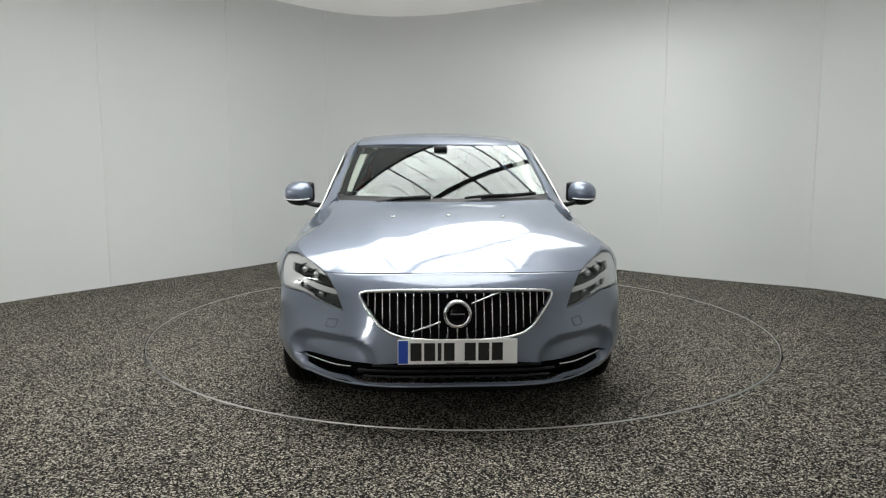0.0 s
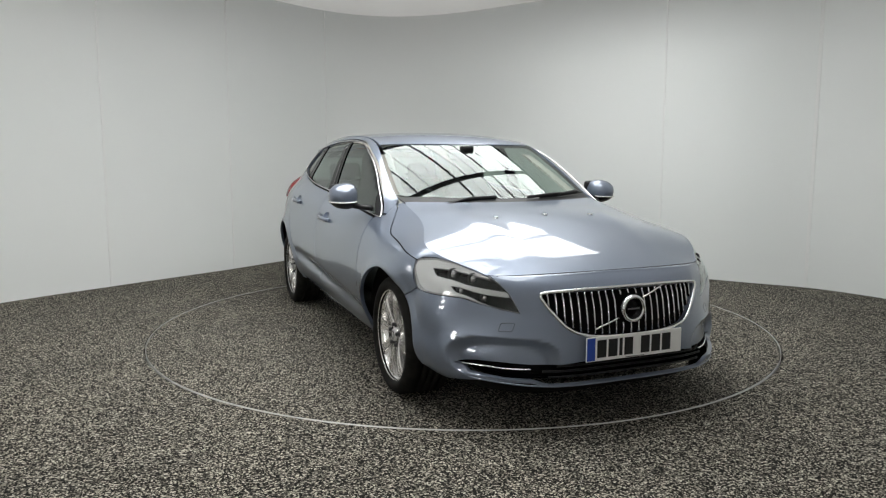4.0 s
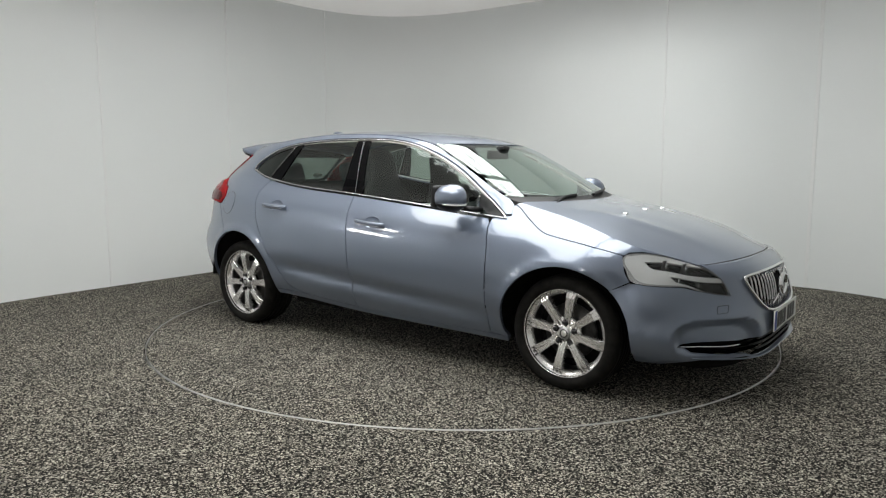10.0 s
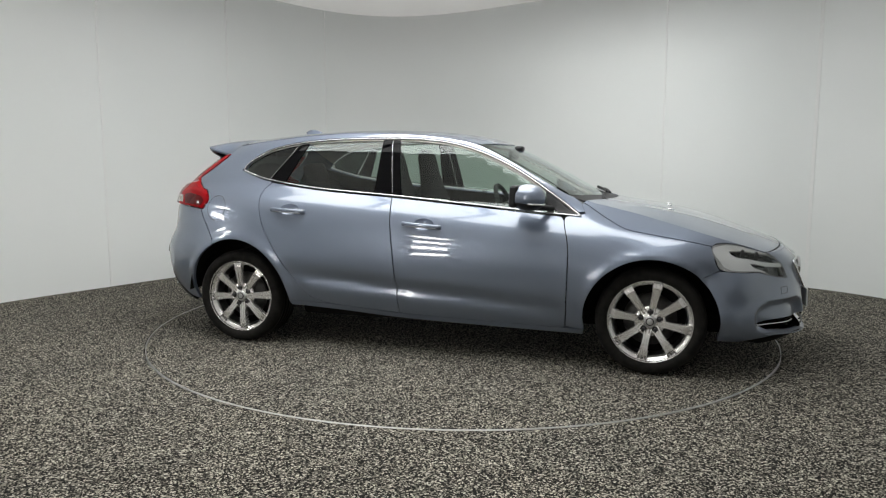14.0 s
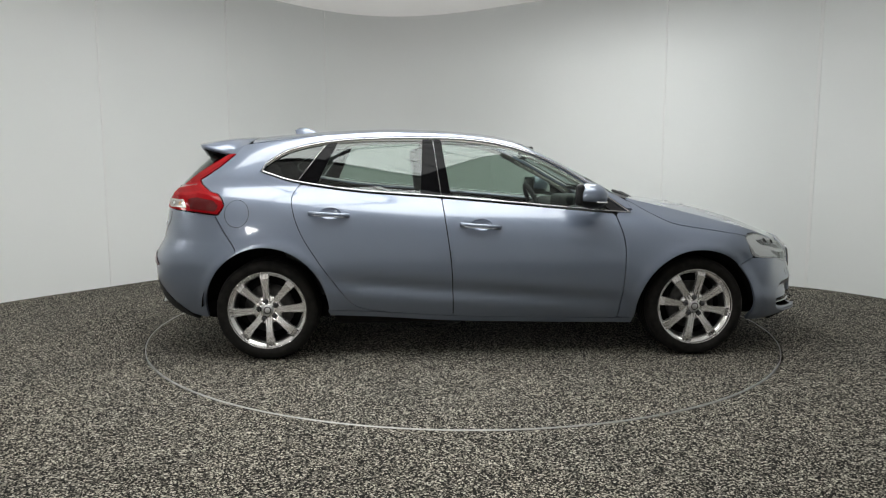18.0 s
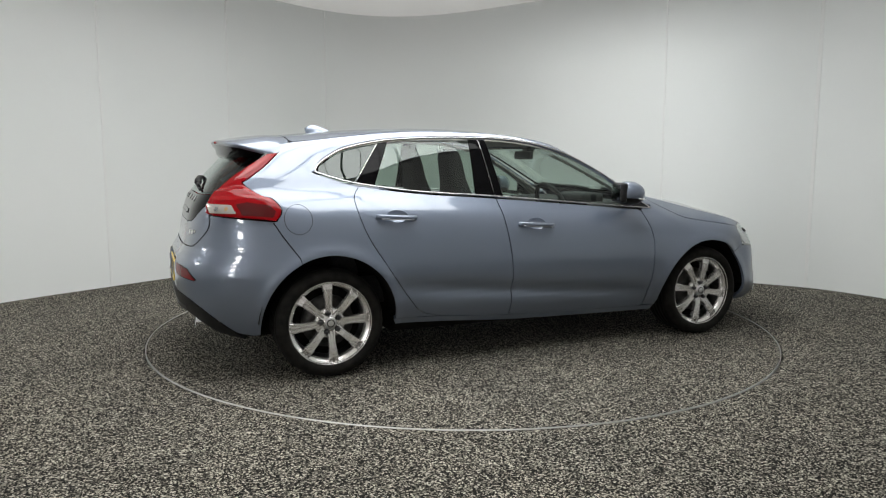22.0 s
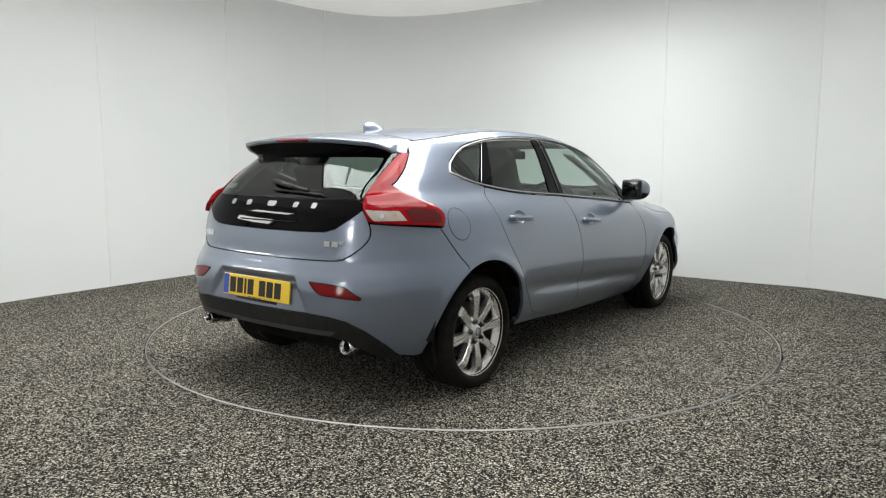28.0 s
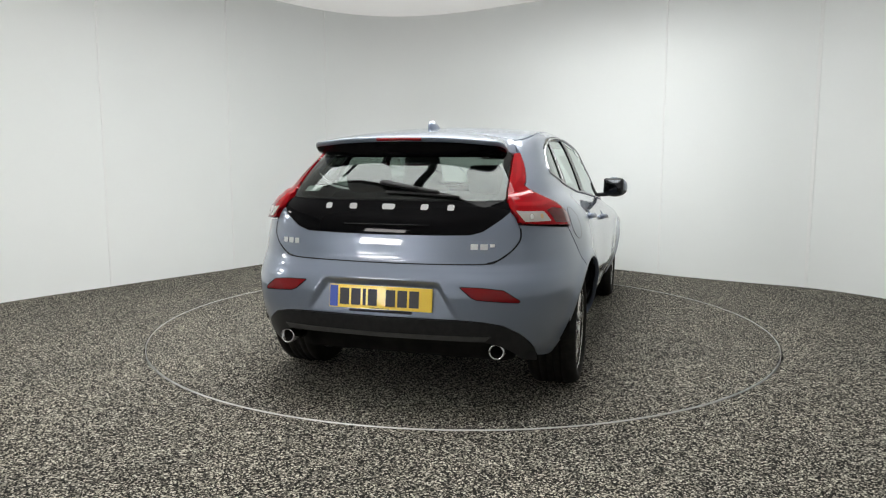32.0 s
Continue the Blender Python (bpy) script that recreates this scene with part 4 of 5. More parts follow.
def nose(car, piece):
    edge = [(v_of_y(y, lead_z(y)) if y > 0.01 else 0.0, lead_z(y)) for y in np.linspace(0, 0.54, 12)]
    half = [p for p in edge if p[0] < 0.570] + [(0.573, 0.698), (0.559, 0.685), (0.529, 0.634), (0.513, 0.574), (0.500, 0.541), (0.590, 0.555), (0.677, 0.576), (0.727, 0.594), (0.900, 0.606), (0.930, 0.611)]
    half += [fx(1.665, 0.610)] + [fx(x, z) for x, z in arc(HUB_F, 0.305, 0.372, 0.362, 46, -12, 12)] + [fx(1.68, 0.205), fx(1.80, 0.205), (0.76, 0.222), (0.66, 0.238), (0.53, 0.242), (0.392, 0.247), (0.287, 0.226), (0.0, 0.224)]
    out = both([(max(a, 0), b) for a, b in half])
    holes = [both(grow(GRILLE, 0.0)), both(INTAKE)]
    fb = piece("front_bumper", skin(out, front_map, 0.0135, 0.02, holes=holes, edge=0.0135, dish=scoop), MAT_PAINT)
    across = np.linspace(-0.56, 0.56, 41)
    bm, rows = bmesh.new(), []
    for y in across:
        a = Vector(top_point(hood_x(y) + 0.004, float(y)).tolist()) - Vector((0, 0, 0.002))
        z = lead_z(y)
        q = wrap_point(v_of_y(max(abs(float(y)), 0.001), z), z)
        b = Vector((float(q[0]) - 0.001, float(y), z))
        rows.append([bm.verts.new(a - Vector((0, 0, 0.010)))] + [bm.verts.new(a.lerp(b, t) + Vector((0, 0, 0.004 * math.sin(math.pi * t)))) for t in (0, 0.25, 0.5, 0.75, 1)])
    for p, q in zip(rows, rows[1:]):
        for k in range(5):
            bm.faces.new((p[k], p[k + 1], q[k + 1], q[k]))
    bmesh.ops.recalc_face_normals(bm, faces=bm.faces)
    part("upper_ledge", bm, MAT_PAINT, fb, "rolled upper edge of the bumper")
    # black bar laid along the bonnet gap to stand for its shade
    part("shut_line_shade", strip_on([(hood_x(y) + 0.002, float(y)) for y in across], top_point, 0.0024, -0.0016, seg=6), MAT_UNDER, fb, "black bar as shade in the bonnet shut line")
    g = piece("grille", skin(both(GRILLE), front_map, 0.03, 0.0, -0.030, edge=0.02), MAT_MESH, "black grille with upright bright bars in a chrome frame")
    part("grille_frame", strip_on(dense(rounded(both(GRILLE), 0.02), 0.02), front_map, 0.0075, 0.010, closed=True, seg=8), MAT_CHROME, g, "polished chrome frame")
    outline = [(a, b) for a, b in GRILLE]
    low = sorted([(a, b) for a, b in outline[3:]])
    for k in range(-11, 12):
        v = k * 0.0335
        av = abs(v)
        if av < 0.06:
            spans = ((0.44, 0.490), (0.612, 0.634)) if av > 0.001 else ((0.44, 0.486), (0.616, 0.634))
        else:
            zb = float(np.interp(av, [p[0] for p in low], [p[1] for p in low])) if av < 0.388 else 0.6
            spans = ((zb + 0.006, 0.634 - 0.02 * max(0, av - 0.3)),)
        for a, b in spans:
            if b - a < 0.012:
                continue
            yv = abs(float(wrap_point(av + 1e-6, 0.60)[1]))
            line = [(math.copysign(v_of_y(yv, z), v) if av > 0.001 else 0.0, z) for z in (a + (b - a) * t for t in (0, 0.25, 0.5, 0.75, 1))]
            part("slat", strip_on(line, front_map, 0.0034, -0.009, seg=6, flat=2.4), MAT_TRIM, g)
    # round emblem and its diagonal bar
    c = Vector(wrap_point(0.0, 0.550).tolist())
    c.x += 0.012
    ring = lathe([(0.046, -0.006), (0.046, 0.008), (0.050, 0.013), (0.058, 0.013), (0.063, 0.006), (0.063, -0.006)], 40, "x")
    emb = part("emblem", move(ring, Matrix.Translation(c)), MAT_CHROME, g, "round chrome emblem ring")
    part("emblem_disc", move(lathe([(0.0, 0.004), (0.047, 0.004), (0.047, -0.01)], 32, "x"), Matrix.Translation(c)), MAT_GLOSSBLACK, g)
    bm = bmesh.new()
    box(bm, (0.004, -0.032, -0.003), (0.0055, 0.032, 0.003), Matrix.Translation(c))
    part("bar", bm, MAT_DARKSATIN, g, "small bright bar", False)
    for a, b in (((0.158, 0.470), (0.058, 0.515)), ((-0.052, 0.590), (-0.155, 0.634))):
        line = [(a[0] + (b[0] - a[0]) * t, a[1] + (b[1] - a[1]) * t) for t in np.linspace(0, 1, 5)]
        part("diagonal_bar", strip_on(line, front_map, 0.0045, 0.008, seg=8), MAT_CHROME, g)
    # lower intake
    it = piece("lower_intake", skin(both(grow(INTAKE, 0.024)), front_map, 0.03, 0.0, -0.062, edge=0.02), MAT_GLOSSBLACK, "black lower air intake")
    for z0, w in ((0.272, 0.30), (0.296, 0.33), (0.318, 0.26)):
        part("slat", strip_on([(v, z0) for v in np.linspace(-w, w, 25)], front_map, 0.005, -0.014, seg=6), MAT_BLACK, it)
    for s in (1, -1):
        line = [(s * v, z) for v, z in sm([(0.385, 0.300), (0.50, 0.294), (0.63, 0.294), (0.735, 0.290)], 6)]
        part("chrome_strip", strip_on(line, front_map, 0.0042, -0.040), MAT_CHROME, it, "thin chrome strip")
    dam = [(0.0, 0.221), (0.287, 0.223), (0.392, 0.245), (0.53, 0.240), (0.66, 0.236), (0.76, 0.220), (0.80, 0.20), (0.60, 0.165), (0.0, 0.160)]
    piece("air_dam", skin(both(dam), front_map, 0.04, 0.01, -0.008), MAT_UNDER, "black lower air dam")
    lip = [(v, 0.230 + 0.012 * (abs(v) / 0.6) ** 2) for v in np.linspace(-0.70, 0.70, 61)]
    part("splitter_strip", strip_on(lip, front_map, 0.004, 0.0), MAT_PAINT, fb, "rolled lower bumper edge")
    for v, z in ((0.546, 0.483), (-0.546, 0.483)):
        p = [(v - 0.03, z - 0.018), (v + 0.03, z - 0.022), (v + 0.03, z + 0.014), (v - 0.03, z + 0.018)]
        part("washer_flap", strip_on(dense(rounded(p, 0.008), 0.01), front_map, 0.0012, 0.0, closed=True), MAT_BLACK, fb)
    for v, z in ((0.77, 0.462), (-0.77, 0.462), (0.665, 0.50), (-0.665, 0.50)):
        p = [(v + 0.011 * math.cos(a), z + 0.011 * math.sin(a)) for a in np.linspace(0, 2 * math.pi, 17)[:-1]]
        part("parking_sensor", skin(p, front_map, 0.006, 0.0, 0.0012), MAT_PAINT, fb)
    plate("white front number plate with a blue end band", piece, 2.214, 0.334, 0.444, MAT_WHITEPLATE, 1, (0.048, 0.048, 0.016, 0.046, None, 0.048, 0.048, 0.048))
    for s in (1, -1):
        headlamp(car, piece, s)


def headlamp(car, piece, s):
    def fl(poly):
        return [(s * a, b) for a, b in poly]
    hl = piece("headlamp", skin(fl(LAMP), front_map, 0.03, 0.0, -0.035, edge=0.02), MAT_GLOSSBLACK, "dark headlamp with a white T-shaped light guide behind a clear lens")
    band = [(0.914, 0.742), (0.830, 0.751), (0.718, 0.735), (0.621, 0.709), (0.576, 0.685), (0.665, 0.701), (0.732, 0.714), (0.832, 0.717), (0.820, 0.684), (0.744, 0.671), (0.687, 0.653), (0.610, 0.640), (0.534, 0.632), (0.530, 0.608), (0.620, 0.615), (0.671, 0.625), (0.725, 0.642), (0.765, 0.648), (0.748, 0.621), (0.714, 0.610), (0.679, 0.593), (0.676, 0.586), (0.728, 0.605), (0.897, 0.618), (0.934, 0.637), (0.934, 0.685)]
    part("light_guide", skin(fl(rounded(band, 0.008, 2)), front_map, 0.02, 0.012, -0.004, edge=0.015), MAT_GUIDE, hl, "milky white light guide")
    for v, z, r in ((0.740, 0.691, 0.020), (0.661, 0.677, 0.019), (0.727, 0.624, 0.016), (0.644, 0.597, 0.014)):
        p = wrap_point(v, z)
        y = float(-p[1]) * -s
        bm = bmesh.new()
        bmesh.ops.create_uvsphere(bm, u_segments=20, v_segments=12, radius=r)
        bmesh.ops.scale(bm, vec=(0.6, 1, 1), verts=bm.verts)
        move(bm, Matrix.Translation((float(p[0]) - 0.020, float(p[1]) * s + 0.014 * s, z)))
        part("projector", bm, MAT_SILVER, hl, "clear projector bulb")
        c = move(lathe([(r * 1.15, -0.012), (r * 1.3, 0.006), (r * 1.45, 0.004), (r * 1.45, -0.012)], 24, "x"), Matrix.Translation((float(p[0]) - 0.018, float(p[1]) * s + 0.014 * s, z)))
        part("bezel", c, MAT_BLACK, hl)
    ln = part("lens", skin(fl(LAMP), front_map, 0.03, 0.0, 0.001, edge=0.02), MAT_LENS, hl, "clear lens")
    ln.visible_shadow = False
    part("seal", strip_on(dense(fl(LAMP), 0.02), front_map, 0.0013, -0.002, closed=True), MAT_DARKSATIN, hl)
    wide = (0.03 + 0.34 * float(step01((p[0] - 0.60) / 0.16)) + 0.63 * float(step01((p[0] - 0.82) / 0.08)) for p in LAMP)
    frame_in = [(a + (c - a) * k, b + (d - b) * k) for (a, b), (c, d), k in zip(LAMP, grow(LAMP, -0.030), wide)]
    part("lamp_bezel", skin(fl(LAMP), front_map, 0.02, 0.010, -0.006, holes=[fl(frame_in)], edge=0.012), MAT_BEZEL, hl, "pale moulded lamp bezel")


TAILLAMP = LAMP_EDGE + sm([(1.038, 0.885), (0.889, 0.897), (0.642, 0.915), (0.615, 0.940), (0.584, 0.978), (0.585, 1.023), (0.641, 1.100), (0.715, 1.170), (0.8025, 1.2435)], 3)[1:]


def recess(a, b):
    v = np.abs(a)
    wide = 0.290 + 0.62 * np.clip(0.640 - b, 0, 0.2)
    return (0.004 + 0.032 * np.clip((b - 0.474) / 0.16, 0, 1.1)) * step01((wide - v) / 0.040) * step01((0.652 - b) / 0.020)


def tail(car, piece):
    low = [(0.0, 0.858), (0.237, 0.861), (0.40, 0.866), (0.455, 0.882), (0.514, 0.926), (0.580, 0.972)]
    gate = low + [(0.602, 0.950), (0.622, 0.918), (0.637, 0.890), (0.641, 0.862), (0.632, 0.834), (0.597, 0.796), (0.532, 0.754), (0.469, 0.737), (0.162, 0.730), (0.0, 0.729)]
    tg = piece("tailgate", skin(both(gate), rear_map, 0.025, 0.02, edge=0.02), MAT_PAINT)
    bp = [(0.0, 1.017), (0.30, 1.017), (0.560, 1.022), (0.590, 1.010), (0.582, 0.978), (0.514, 0.930), (0.455, 0.886), (0.40, 0.870), (0.237, 0.865), (0.0, 0.862)]
    part("gate_panel", skin(both(bp), rear_map, 0.03, 0.02, 0.0, edge=0.02), MAT_GLOSSBLACK, tg, "gloss black tailgate panel")
    glass = [(0.0, 1.021), (0.30, 1.021), (0.560, 1.026), (0.580, 1.032), (0.634, 1.100), (0.708, 1.170), (0.794, 1.2435), (0.780, 1.262), (0.40, 1.296), (0.0, 1.304)]
    gl = piece("tailgate_window", skin(both(glass), rear_map, 0.04, 0.0, -0.002, edge=0.025), MAT_PRIVACY, "dark tinted tailgate glass")
    inner = [(0.0, 1.030), (0.30, 1.031), (0.50, 1.036), (0.555, 1.06), (0.615, 1.12), (0.675, 1.18), (0.715, 1.225), (0.40, 1.252), (0.0, 1.258)]
    part("frit_band", skin(both(glass), rear_map, 0.04, 0.0, -0.005, holes=[both(inner)], edge=0.025), MAT_GLOSSBLACK, gl)
    # raised letters stand in as small bright blocks, and model badges too
    for v, w, h in ((0.262, 0.036, 0.030), (0.133, 0.034, 0.030), (0.0, 0.030, 0.030), (-0.133, 0.036, 0.030), (-0.262, 0.034, 0.030)):
        p = [(v - w / 2, 0.976), (v + w / 2, 0.976), (v + w / 2, 0.972 + h), (v - w / 2, 0.972 + h)]
        part("badge_block", skin(rounded(p, 0.008, 3), rear_map, 0.012, 0.003, 0.003), MAT_CHROME, tg, "bright satin badge block")
    for v, w in ((-0.545, 0.03), (-0.505, 0.03), (-0.466, 0.026), (0.425, 0.034), (0.470, 0.034), (0.508, 0.022)):
        hgt = 0.026 if abs(v) < 0.5 or v < 0 else 0.014
        z0 = 0.800 if hgt > 0.02 else 0.812
        p = [(v - w / 2, z0), (v + w / 2, z0), (v + w / 2, z0 + hgt), (v - w / 2, z0 + hgt)]
        part("badge_block", skin(p, rear_map, 0.012, 0.002, 0.003), MAT_CHROME, tg, "bright satin badge block")
    grip = [(-0.20, 0.905), (0.20, 0.905), (0.19, 0.928), (-0.19, 0.928)]
    part("gate_handle", skin(rounded(grip, 0.008), rear_map, 0.02, 0.004, 0.004), MAT_GLOSSBLACK, tg, "black tailgate grip")
    part("grip_strip", strip_on([(v, 0.905) for v in np.linspace(-0.19, 0.19, 21)], rear_map, 0.0030, 0.005), MAT_GLOSSBLACK, tg)
    # sticker inside the glass
    st = [(-0.52, 1.060), (-0.40, 1.062), (-0.40, 1.088), (-0.52, 1.086)]
    part("window_sticker", skin(st, rear_map, 0.03, 0.0, -0.007), MAT_WHITEPLATE, gl, "pale paper sticker")
    # wiper: a tapering arm cover over the pivot and a slim blade
    up = Vector((-0.62, 0, 0.78))

    def on_glass(v, z, lift):
        return tuple(Vector(wrap_point(v, z, True).tolist()) + up * lift)

    arm = tube([on_glass(-0.040, 1.098, 0.006), on_glass(-0.028, 1.090, 0.018), on_glass(0.02, 1.072, 0.024), on_glass(0.10, 1.058, 0.020)], 0.021, 10, flat=0.6)
    wp = part("wiper", arm, MAT_BLACK, gl, "black rear wiper")
    line = [on_glass(0.06 + 0.22 * t, 1.064 - 0.026 * t, 0.020 - 0.008 * t) for t in np.linspace(0, 1, 9)]
    part("wiper_arm", tube(line[:6], 0.010, 8), MAT_BLACK, wp)
    part("wiper_blade", tube([on_glass(-0.01 + 0.32 * t, 1.052 - 0.018 * t, 0.009) for t in np.linspace(0, 1, 9)], 0.007, 6), MAT_BLACK, wp)
    # bumper, valance
    half = [(0.0, 0.7245), (0.162, 0.7255), (0.469, 0.732), (0.535, 0.749), (0.601, 0.793), (0.637, 0.832), (0.646, 0.862), (0.640, 0.895), (0.634, 0.911), (0.889, 0.892), (1.032, 0.880)]
    half += [rx(x - 0.004, z - 0.003) for x, z in HIP_SEAM] + [rx(x, z) for x, z in arc(HUB_R, 0.300, 0.374, 0.396, 116, 186, 14)]
    half += [rx(-1.72, 0.250), rx(-1.80, 0.268), (0.774, 0.321), (0.720, 0.366), (0.660, 0.412), (0.577, 0.456), (0.490, 0.474), (0.405, 0.481), (0.0, 0.477)]
    shut = [(v, z + 0.0022) for v, z in sm(half[:8], 5)]
    shut = [(-v, z) for v, z in reversed(shut[1:])] + shut
    rb = piece("rear_bumper", skin(both(half), rear_map, 0.013, 0.02, edge=0.016, dish=recess), MAT_PAINT)
    # shade inside the tailgate gap, drawn as a thin black bar
    part("shut_line_shade", strip_on(shut, rear_map, 0.0042, -0.0025, seg=6), MAT_UNDER, rb, "black bar as shade in the tailgate shut gap")
    val = [(0.0, 0.474), (0.405, 0.478), (0.490, 0.471), (0.577, 0.453), (0.660, 0.409), (0.720, 0.363), (0.774, 0.318), rx(-1.80, 0.262), rx(-1.76, 0.232), (0.72, 0.268), (0.64, 0.318), (0.58, 0.352), (0.50, 0.374), (0.30, 0.378), (0.0, 0.374)]
    va = piece("rear_valance", skin(both(val), rear_map, 0.03, 0.03, 0.004, edge=0.02), MAT_BLACK, "matt black rear valance")
    ins = [(0.0, 0.398), (0.40, 0.404), (0.520, 0.404), (0.500, 0.384), (0.30, 0.381), (0.0, 0.378)]
    part("valance_insert", skin(both(ins), rear_map, 0.03, 0.006, 0.010, edge=0.02), MAT_INSERT, va, "dark grey valance insert")
    for s in (1, -1):
        rf = [(s * a, b) for a, b in ((0.372, 0.634), (0.470, 0.632), (0.567, 0.621), (0.650, 0.570), (0.640, 0.563), (0.451, 0.579), (0.425, 0.590))]
        part("reflector", skin(rounded(rf, 0.006, 2), rear_map, 0.02, 0.008, 0.004), MAT_DEEPRED, rb, "dark red rear reflector")
        part("reflector_frame", strip_on(dense(rounded(rf, 0.006, 2), 0.012), rear_map, 0.0028, 0.002, closed=True), MAT_GLOSSBLACK, rb)
        sp = [(s * 0.70 + 0.010 * math.cos(a), 0.560 + 0.010 * math.sin(a)) for a in np.linspace(0, 2 * math.pi, 17)[:-1]]
        part("parking_sensor", skin(sp, rear_map, 0.006, 0.0, 0.0015), MAT_PAINT, rb)
        m = Matrix.Translation((-1.96, s * -0.545, 0.318)) @ Matrix.Rotation(radians(4), 4, "Y")
        ex = move(lathe([(0.028, 0.10), (0.034, 0.10), (0.038, -0.045), (0.035, -0.052), (0.030, -0.048), (0.028, 0.08), (0.0, 0.08)], 28, "x"), m)
        tip = piece("exhaust_tip", ex, MAT_CHROME, "bright round exhaust tip")
        # bore lined in plain black over its whole depth
        part("bore", move(lathe([(0.0275, 0.07), (0.0285, -0.030), (0.0272, -0.030), (0.0262, 0.07), (0.0, 0.07)], 24, "x"), m), MAT_UNDER, tip, "black bore lining")
        taillamp(car, piece, s)
    spoiler(car, piece)
    part("plate_plinth", rounded_box((-2.098, -0.16, 0.492), (-2.084, 0.16, 0.507), 0.003, 1), MAT_BLACK, rb)
    plate("yellow rear number plate with a blue end band", piece, -2.096, 0.510, 0.620, MAT_YELLOW, -1, (0.048, 0.048, 0.016, 0.046, None, 0.048, 0.048, 0.048), radians(7))


MAT_AMBER = material("amber_bulb", (0.42, 0.27, 0.15), 0.2, 0.3, 0.5)
MAT_INSERT = varied(material("grey_insert", (0.03, 0.03, 0.03), 0.5), 30.0, (0.028, 0.028, 0.028), (0.042, 0.042, 0.042))


def lamp_bulge(a, b):
    """The lower lobe of a tail lamp stands proud under a ledge."""
    v = np.abs(a)
    ledge = 1.052 + 0.10 * np.clip(v - 0.60, 0, 0.17) - 0.36 * np.clip(v - 0.80, 0, 1)
    return -0.017 * step01((ledge - b) / 0.030) * step01((v - 0.575) / 0.03) * step01((1.075 - v) / 0.12)


def taillamp(car, piece, s):
    def fl(poly):
        return [(s * a, b) for a, b in poly]

    def cell(name, poly, lift, mat, label="", r=0.006, parent=None):
        return part(name, skin(fl(rounded(poly, r, 2)), rear_map, 0.012, 0.0, lift, edge=0.010, dish=lamp_bulge), mat, parent, label)

    tl = piece("tail_lamp", skin(fl(grow(TAILLAMP, -0.002)), rear_map, 0.012, 0.025, 0.004, edge=0.010, dish=lamp_bulge), MAT_RED, "glossy red tail lamp running up beside the rear glass")
    dark = [(0.800, 0.965), (0.860, 0.975), (0.990, 0.960), (1.030, 0.935), (1.020, 0.902), (0.850, 0.912), (0.838, 0.930)]
    cell("dark_cell", dark, 0.0050, MAT_DARKRED, "shaded red brake cell", parent=tl)
    sweep = [(0.598, 0.990), (0.640, 0.986), (0.780, 0.984), (0.860, 0.996), (0.960, 0.985), (0.955, 0.994), (0.860, 1.012), (0.780, 1.002), (0.640, 1.002), (0.606, 1.004)]
    cell("light_guide", sweep, 0.0056, MAT_REDLIGHT, "brighter red light guide", parent=tl)
    clear = [(0.600, 0.970), (0.640, 0.966), (0.775, 0.962), (0.818, 0.920), (0.652, 0.922), (0.628, 0.942)]
    rl = cell("reversing_lens", clear, 0.0058, MAT_CELL, "clear reversing lens", parent=tl)
    for v in (0.688, 0.752):
        p = [(v + 0.011 * math.cos(a), 0.943 + 0.010 * math.sin(a)) for a in np.linspace(0, 2 * math.pi, 17)[:-1]]
        cell("bulb", p, 0.0075, MAT_AMBER if v > 0.7 else MAT_SILVER, "amber bulb" if v > 0.7 else "", 0.001, rl)
    part("lens_frame", strip_on(dense(fl(rounded(clear, 0.006, 2)), 0.012), lambda a, b: rear_map(a, b) + np.stack([0 * a - 0.019, 0 * a, 0 * a], -1), 0.0022, 0.001, closed=True), MAT_DARKRED, rl)
    guide = [(0.650, 1.075), (0.690, 1.100), (0.755, 1.130), (0.790, 1.165), (0.824, 1.205), (0.845, 1.243), (0.822, 1.243), (0.765, 1.178), (0.70, 1.118)]
    cell("light_guide", guide, 0.0056, MAT_REDLIGHT, "brighter red light guide", parent=tl)


